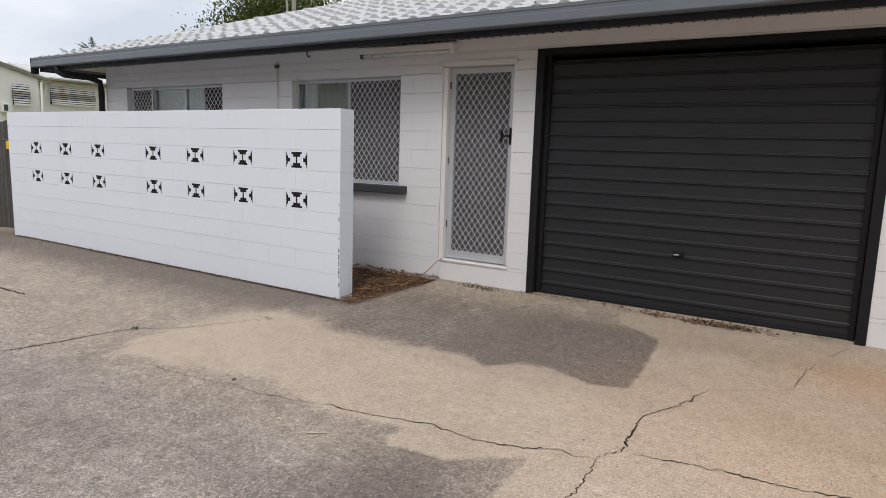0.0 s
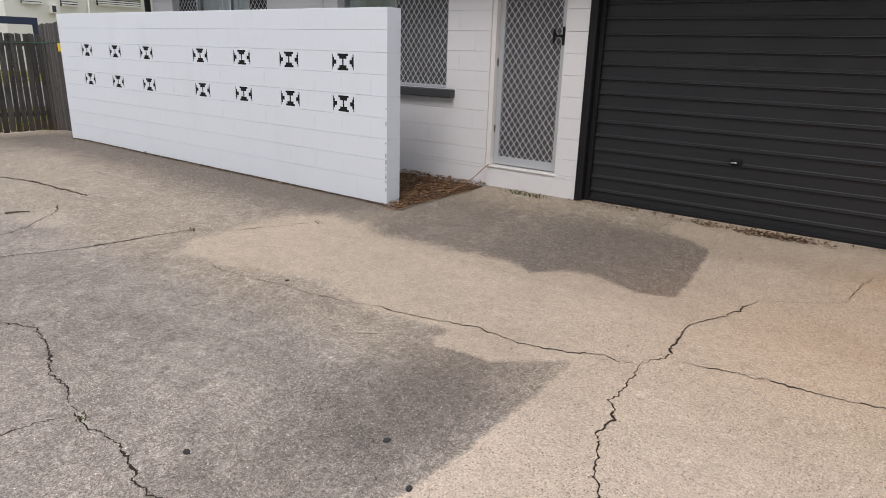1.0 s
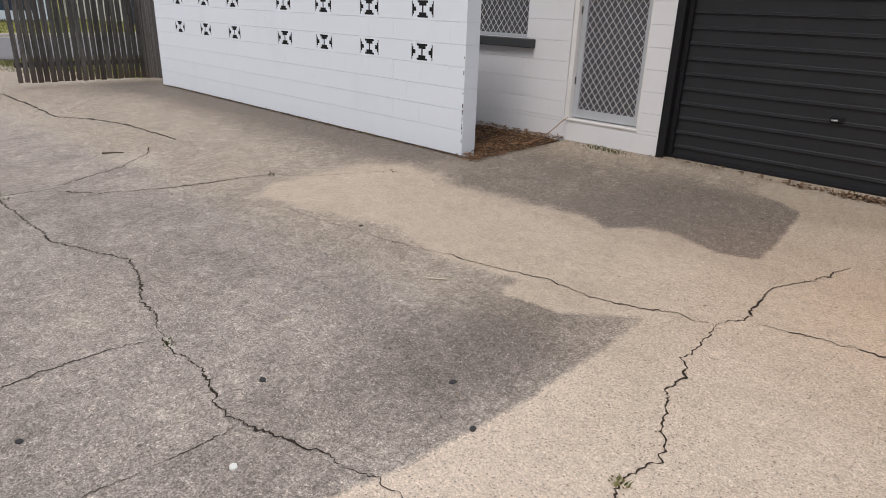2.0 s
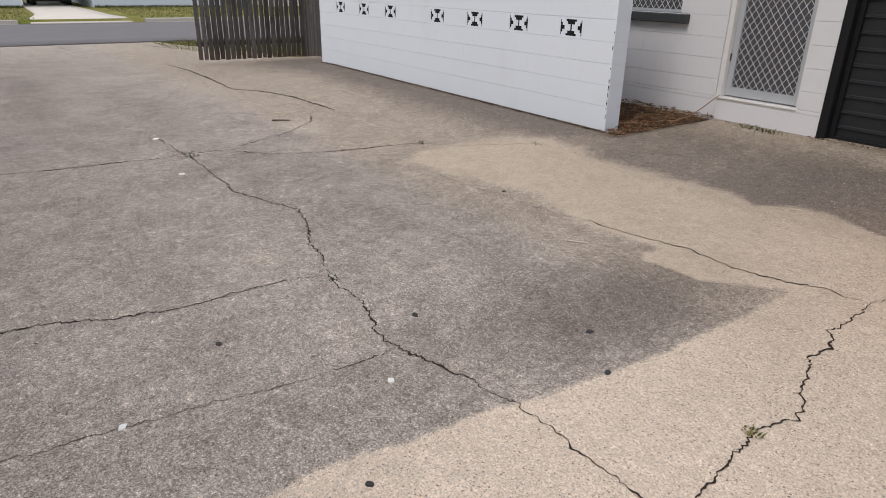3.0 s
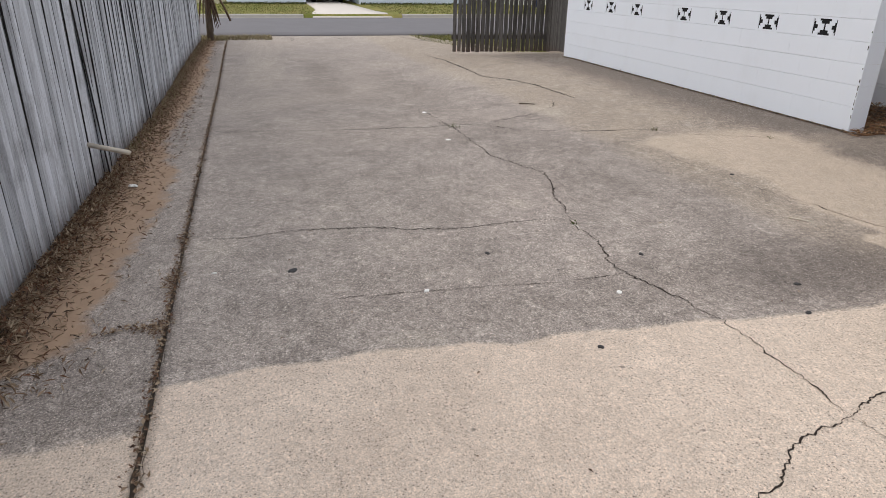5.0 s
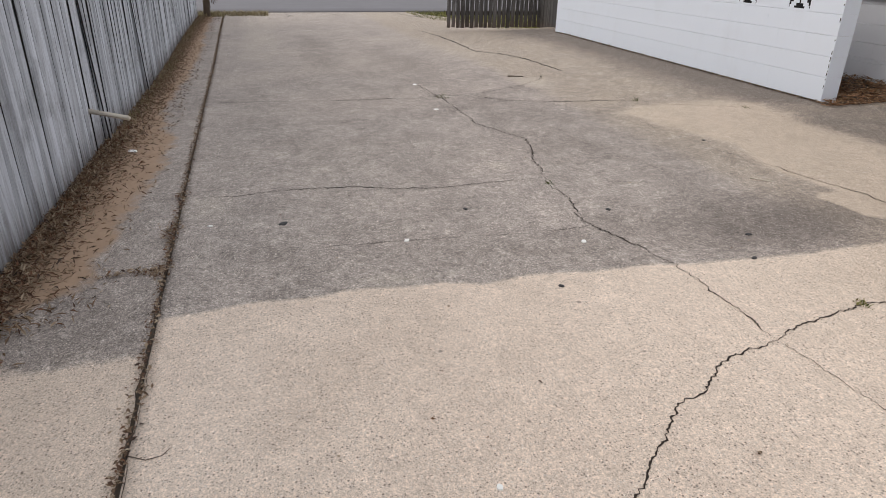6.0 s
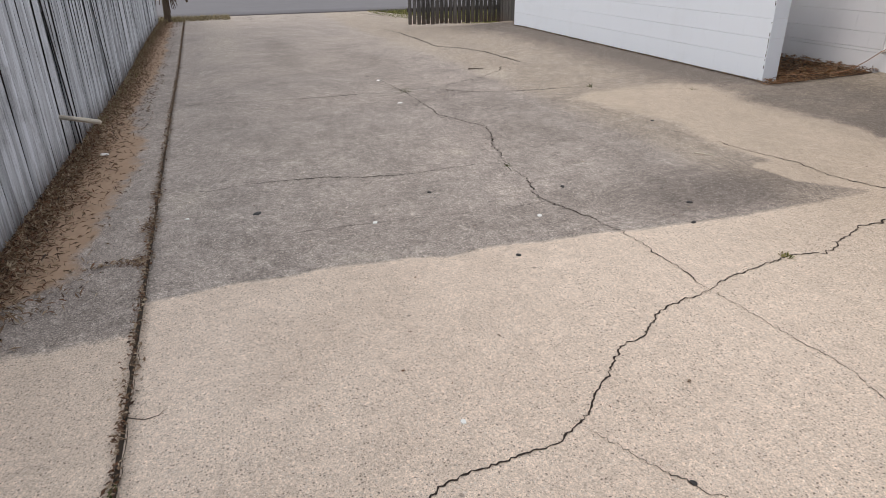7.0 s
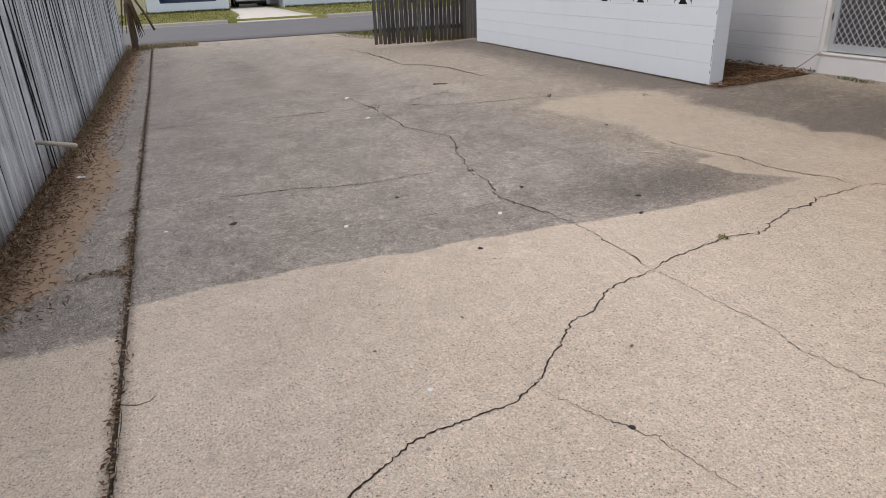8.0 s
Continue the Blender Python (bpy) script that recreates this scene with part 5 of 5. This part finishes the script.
tagged(blades("verge_grass", pl, 0.10, M_GRASS, 82, 1.0, 0.008), "straw and green grass on the verge", "grass", kind="stuff")
pl = [(rnd.uniform(-16.6, -15.5), rnd.uniform(-7.2, -5.2), 0) for _ in range(1500)]
pl = [(x, y, gz(x, y) - 0.01) for x, y, _ in pl]
tagged(blades("verge_grass", pl, 0.14, M_STRAW, 83, 1.0, 0.008), "dry grass at the driveway mouth", "grass", kind="stuff")
pl = [(-35.85 + rnd.uniform(-0.08, 0.25), rnd.choice((rnd.uniform(-7.6, -2.8), rnd.uniform(0.4, 7.0))), -0.26) for _ in range(2200)]
tagged(blades("verge_grass", pl, 0.17, M_WEED, 84, 0.8, 0.02), "darker grass along the far house wall", "grass", kind="stuff")
pl = [(rnd.uniform(-35.8, -26.4), rnd.choice((rnd.uniform(-14, -3.0), rnd.uniform(0.7, 12.0))), 0) for _ in range(9000)]
pl = [(x, y, -0.31 + 0.07 * smooth01(-26, -36, x)) for x, y, _ in pl]
tagged(blades("verge_grass", pl, 0.09, M_GRASS, 85, 1.0, 0.018), "mown green lawn across the street", "grass", kind="stuff")


def far_house():
    h = thing("white_house", "pale blue white rendered house with wide dark blue windows", "house", (0, 0, 0))
    X = -36.0
    bits = [(-7.23, -2.78), (0.34, 7.2)]
    wins = [[(-6.5, -3.45)], [(1.06, 3.74), (4.25, 6.6)]]
    for (a, b), ws in zip(bits, wins):
        y = a
        for w0, w1_ in ws:
            part("wall", boxed(X - 0.2, X, y, w0, -0.5, 2.75), M_FARWHITE, h)
            part("wall", boxed(X - 0.2, X, w0, w1_, -0.5, 0.28), M_FARWHITE, h)
            part("wall", boxed(X - 0.2, X, w0, w1_, 1.95, 2.75), M_FARWHITE, h)
            win = part("window", boxed(X - 0.14, X - 0.12, w0, w1_, 0.28, 1.95), M_BLUEGLASS, h, "dark blue reflecting window")
            bm = bmesh.new()
            for yy in (w0, (w0 + w1_) / 2 - 0.025, w1_ - 0.05):
                box(bm, X - 0.118, X - 0.06, yy, yy + 0.05, 0.28, 1.95)
            box(bm, X - 0.118, X - 0.055, w0, w1_, 0.28, 0.33)
            part("window_frame", bm, M_BLUE, win, "dark frame")
            y = w1_
        part("wall", boxed(X - 0.2, X, y, b, -0.5, 2.75), M_FARWHITE, h)
        for yy in (a, b - 0.2):
            part("side_wall", boxed(X - 9, X - 0.2, yy, yy + 0.2, -0.5, 2.75), M_FARWHITE, h)
    part("back_wall", boxed(X - 9.2, X - 9, -7.23, -2.78, -0.5, 2.75), M_FARWHITE, h)
    part("back_wall", boxed(X - 9.2, X - 9, 0.34, 7.2, -0.5, 2.75), M_FARWHITE, h)
    bm = bmesh.new()
    v = [bm.verts.new(p) for p in ((X + 0.6, -7.9, 2.76), (X + 0.6, 7.9, 2.76), (X - 9.8, 7.9, 2.76), (X - 9.8, -7.9, 2.76), (X - 4.6, -3.5, 4.6), (X - 4.6, 3.5, 4.6))]
    for f in ((0, 1, 5, 4), (1, 2, 5), (2, 3, 4, 5), (3, 0, 4), (3, 2, 1, 0)):
        bm.faces.new([v[k] for k in f])
    part("roof", bm, M_IRON, h, "pale sheet metal hip roof")
    return h


far_house()


def vehicle():
    c = thing("four_wheel_drive", "white four wheel drive parked in the carport", "car", (-39.7, -1.35, -0.20))
    prof = [(2.25, 0.45), (2.28, 0.95), (2.15, 1.08), (1.0, 1.15), (0.45, 1.75), (-1.9, 1.78), (-2.15, 1.1), (-2.2, 0.45)]
    bm = prism(prof, "y", -0.92, 0.92)
    bmesh.ops.bevel(bm, geom=bm.edges[:], offset=0.06, segments=2, affect="EDGES")
    part("body", bm, M_CAR, c, "white painted body")
    part("windscreen", prism([(0.93, 1.20), (0.97, 1.20), (0.49, 1.70), (0.45, 1.70)], "y", -0.75, 0.75), M_BLUEGLASS, c, "dark windscreen")
    part("bumper", boxed(2.15, 2.42, -0.94, 0.94, 0.36, 0.62, 0.05, 2), M_CHROME, c, "grey front bumper")
    part("grille", boxed(2.24, 2.31, -0.5, 0.5, 0.70, 0.92, 0.01), M_BLACK, c, "black grille")
    part("under_guard", boxed(2.0, 2.3, -0.85, 0.85, 0.2, 0.36, 0.02), M_BLACK, c, "black lower guard")
    part("number_plate", boxed(2.42, 2.43, -0.19, 0.19, 0.44, 0.55), M_CHIP, c, "pale plate with plain bars")
    for y in (-0.7, 0.7):
        part("headlight", boxed(2.24, 2.32, y - 0.16, y + 0.16, 0.72, 0.92, 0.02), M_TUBE, c, "clear headlight")
    for x in (1.4, -1.35):
        for y in (-0.83, 0.83):
            w = part("wheel", tube([(x, y - 0.12, 0.37), (x, y + 0.12, 0.37)], 0.37, 24), M_TYRE, c, "black tyre")
            part("rim", tube([(x, y - 0.13, 0.37), (x, y + 0.13, 0.37)], 0.2, 16), M_CHROME, w, "grey rim")


vehicle()

sheet_fence = thing("sheet_fence", "cream ribbed sheet metal fence beside the white house", "fence")
part("panel", boxed(-36.03, -36.01, -16.0, -7.28, -0.4, 1.55), M_SHEET, sheet_fence)
bm = bmesh.new()
y = -15.95
while y < -7.35:
    box(bm, -36.01, -35.965, y, y + 0.07, -0.4, 1.55)
    y += 0.20
part("ribs", bm, M_SHEET, sheet_fence)["kind"] = "stuff"
part("rail", boxed(-36.09, -36.03, -16, -7.28, 1.5, 1.6), M_SHEET, sheet_fence)

carport = thing("carport_beam", "dark navy steel carport frame across the street", "carport")
part("beam", boxed(-33.1, -32.9, 7.3, 10.45, 2.12, 2.46), M_BLUE, carport)
part("post", boxed(-33.08, -32.92, 10.25, 10.45, -0.3, 2.12), M_BLUE, carport)
part("post", boxed(-33.08, -32.92, 7.3, 7.46, -0.3, 2.12), M_BLUE, carport)


def cream_house():
    h = thing("cream_house", "high-set cream house with slatted window awnings and a pale sheet roof", "house")
    X = -36.0
    part("wall", boxed(X - 8, X, 10.2, 14.42, -0.5, 4.86), M_CREAM, h, "cream clad gable wall")
    part("wall", boxed(X - 8.3, X - 0.5, 14.42, 24.0, -0.5, 4.80), M_CREAM, h)
    bm = prism([(10.2, 4.86), (14.42, 4.86), (12.35, 5.42)], "x", X - 8, X - 0.01)
    part("gable", bm, M_CREAM, h, "cream gable")
    for s in (-1, 1):
        yb = 12.35 + s * 2.5
        part("barge_board", prism([(12.35, 5.36), (12.35, 5.56), (yb, 4.88), (yb, 4.70)], "x", X + 0.02, X + 0.16), M_OLIVE, h, "olive barge board")
        part("roof", prism([(12.35, 5.50), (12.35, 5.56), (yb, 4.88), (yb, 4.83)], "x", X - 8.4, X + 0.018), M_IRON, h, "pale roof sheet")
    part("roof", prism([(X + 0.1, 4.90), (X + 0.1, 4.97), (X - 4.5, 6.0), (X - 8.6, 4.97), (X - 8.6, 4.90)], "y", 14.9, 24.4), M_IRON, h)
    part("gutter", boxed(X + 0.02, X + 0.14, 14.5, 24.4, 4.78, 4.90, 0.01), M_OLIVE, h, "olive gutter")
    part("downpipe", tube([(X + 0.06, 15.1, 4.78), (X + 0.06, 14.55, 4.6), (X + 0.06, 14.5, -0.4)], 0.06), M_CREAM, h)
    for a, b, z0, z1 in ((11.0, 12.0, 3.25, 4.42), (13.0, 13.9, 3.25, 4.42), (15.25, 17.9, 3.45, 4.5)):
        xo = X if b < 14.4 else X - 0.5
        wv = part("window", boxed(xo + 0.004, xo + 0.03, a + 0.08, b - 0.02, z0 + 0.1, z1 - 0.02), M_BLUEGLASS, h, "dark window")
        n = 9
        for i in range(n):
            z = z0 + (z1 - z0) * i / n
            off = 0.16 * (1 - i / n) + 0.06
            ob = part("awning_slat", boxed(xo + off, xo + off + 0.03, a, b, z, z + (z1 - z0) / n * 0.62), M_TRIM if i not in (3, 4, 5) else M_KERB, wv, "white awning slat")
        for yy in (a, b - 0.03):
            part("awning_side", prism([(xo + 0.032, z0), (xo + 0.20, z0), (xo + 0.085, z1)], "y", yy + 0.004, yy + 0.02), M_FASCIA, wv)


cream_house()
cooler = thing("air_conditioner", "small white box air conditioner in the cream house wall", "air conditioner", (-36.0, 12.6, 2.82))
part("casing", boxed(0.002, 0.34, -0.23, 0.23, 0.0, 0.47, 0.02), M_TRIM, cooler)
part("grille", boxed(0.341, 0.352, -0.18, 0.02, 0.07, 0.40, 0.004), M_SILL, cooler, "dark grey grille")


# ---- trees ----
def tree(label, at, height, radius, n, leaf, material, seed, low=0.35):
    rnd = random.Random(seed)
    t = thing("tree", label, "tree", at, "trees")
    part("trunk", tube([(0, 0, -0.5), (0.1, 0.05, height * 0.25), (-0.05, 0.1, height * 0.5), (0.1, 0, height * 0.8)], 0.03 * height, 8, 0.008 * height), M_BARK, t)
    tips = []
    for k in range(26):
        a, e = rnd.uniform(0, 6.283), rnd.uniform(-0.1, 1.2)
        r = radius * rnd.uniform(0.45, 1.0)
        z = height * rnd.uniform(low, 0.6)
        tip = (r * math.cos(a) * math.cos(e), r * math.sin(a) * math.cos(e), min(height, z + r * math.sin(e) * 1.1))
        part("limb", tube([(0, 0, z * 0.75), (tip[0] * 0.5, tip[1] * 0.5, (z + tip[2]) / 2), tip], 0.012 * height, 5, 0.004 * height), M_BARK, t)
        tips.append(tip)
    pts = []
    for _ in range(n):
        c = rnd.choice(tips)
        s = radius * 0.24
        pts.append((c[0] + rnd.gauss(0, s), c[1] + rnd.gauss(0, s), c[2] + rnd.gauss(0, s * 0.7)))
    leaves("crown", pts, leaf, material, 1.0, seed, t, 0.6, 0.0)
    return t


tree("broad green tree behind the tiled roof", (-22.0, 20.0, 0), 8.9, 4.2, 60000, 0.14, M_LEAF, 91, 0.5)
tree("dark leafy tree across the street", (-46.0, 9.0, 0), 8.0, 4.5, 7000, 0.3, M_LEAFDARK, 92, 0.2)
tree("dark leafy tree across the street", (-47.0, 3.0, 0), 7.0, 4.0, 6000, 0.3, M_LEAFDARK, 93, 0.2)
tree("dark leafy tree across the street", (-46.0, -11.0, 0), 6.5, 4.0, 6000, 0.3, M_LEAFDARK, 94, 0.2)


def frond_bm(length, droop, leafw, n, seed, up=0.6):
    """A palm frond: a midrib that arches over, with narrow leaflets on both sides."""
    rnd = random.Random(seed)
    bm = bmesh.new()
    def mid(k):
        return Vector((length * k * (1 - 0.25 * droop * k), 0, length * (up * k - droop * k * k)))
    for i in range(n):
        k = 0.12 + 0.88 * i / n
        p, q = mid(k), mid(min(1.0, k + 0.03))
        for s in (-1, 1):
            l = leafw * math.sin(math.pi * min(1, 0.15 + 0.85 * k)) * rnd.uniform(0.7, 1.1) + 0.04
            tip = p + Vector((l * 0.5, s * l, -l * 0.35 * rnd.uniform(0.5, 1.5)))
            v = [bm.verts.new(p), bm.verts.new(q), bm.verts.new(tip)]
            bm.faces.new(v if s > 0 else v[::-1])
    ring = [mid(i / 8) for i in range(9)]
    for a, b in zip(ring, ring[1:]):
        w = Vector((0, 0.02, 0))
        bm.faces.new([bm.verts.new(a - w), bm.verts.new(b - w), bm.verts.new(b + w), bm.verts.new(a + w)])
    return bm


def palm(label, at, h, n, length, droop, material, seed, up=0.6):
    rnd = random.Random(seed)
    t = thing("palm", label, "palm", at, "palms")
    part("trunk", tube([(0, 0, -0.3), (0.03, 0, h * 0.5), (0, 0.02, h)], 0.11, 8, 0.08), M_BARK, t)
    for k in range(n):
        f = part("frond", frond_bm(length * rnd.uniform(0.8, 1.1), droop * rnd.uniform(0.8, 1.2), length * 0.2, 26, seed + k, up), material, t)
        f.matrix_basis = Matrix.Translation((0, 0, h)) @ Euler((0, rnd.uniform(-0.3, 0.3), 6.283 * k / n + rnd.uniform(-0.2, 0.2))).to_matrix().to_4x4()
    return t


palm("small palm seen far behind the roof", (-40.0, 18.9, -0.3), 6.7, 9, 1.5, 0.6, M_LEAF, 101, 1.0)
palm("small palm seen far behind the roof", (-40.0, 20.0, -0.3), 7.2, 9, 1.5, 0.6, M_LEAF, 111, 1.0)
dead = thing("palm", "dead brown palm drooping at the end of the fence", "palm", (-15.7, -6.93, -0.45))
part("trunk", tube([(0, 0, -0.2), (0.02, 0.02, 0.7), (0, 0.03, 1.5)], 0.10, 8, 0.07), M_BARK, dead)
rnd = random.Random(125)
for k in range(22):
    a = rnd.uniform(-0.4, 2.2) if k % 3 else rnd.uniform(0, 6.283)
    r, z0, z1 = rnd.uniform(0.10, 0.42), rnd.uniform(1.2, 1.5), rnd.uniform(0.1, 0.8)
    if k == 0:
        a, r, z1 = 1.45, 0.62, 0.50
    d = Vector((math.cos(a), math.sin(a), 0))
    pts = [d * (r * f) + Vector((0, 0, z0 + (0.10 if f == 0.35 else 0) - (z0 - z1) * f * f)) for f in (0.05, 0.35, 0.6, 0.8, 1.0)]
    part("frond", tube(pts, 0.030, 4, 0.008 if k else 0.03), M_DEAD, dead)

# ---- wires and the mast on the roof ----
mast = thing("service_mast", "grey power mast with a bent conduit behind the roof", "mast", (0, 0, 0))
part("pole", tube([(-5.05, 4.3, 3.3), (-5.05, 4.3, 5.4)], 0.042, 10), M_KERB, mast)
part("conduit", tube([(-5.17, 4.25, 3.3), (-5.17, 4.25, 4.06), (-5.20, 4.25, 4.14), (-5.28, 4.25, 4.19), (-5.42, 4.25, 4.21), (-6.3, 4.25, 4.30)], 0.018, 8), M_KERB, mast, "bent grey conduit")
for i, (a, b) in enumerate((((-6.5, 5.5, 4.35), (-40, 24, 6.4)), ((-6.5, 5.6, 4.1), (-40, 25, 6.0)))):
    pts = []
    for k in range(13):
        s = k / 12
        pts.append((a[0] + (b[0] - a[0]) * s, a[1] + (b[1] - a[1]) * s, a[2] + (b[2] - a[2]) * s - 0.8 * 4 * s * (1 - s) * 0.3))
    tagged(mesh_object("power_line", tube(pts, 0.018, 5), M_FASCIA), "thin dark overhead service wire", "wire", "service wires")
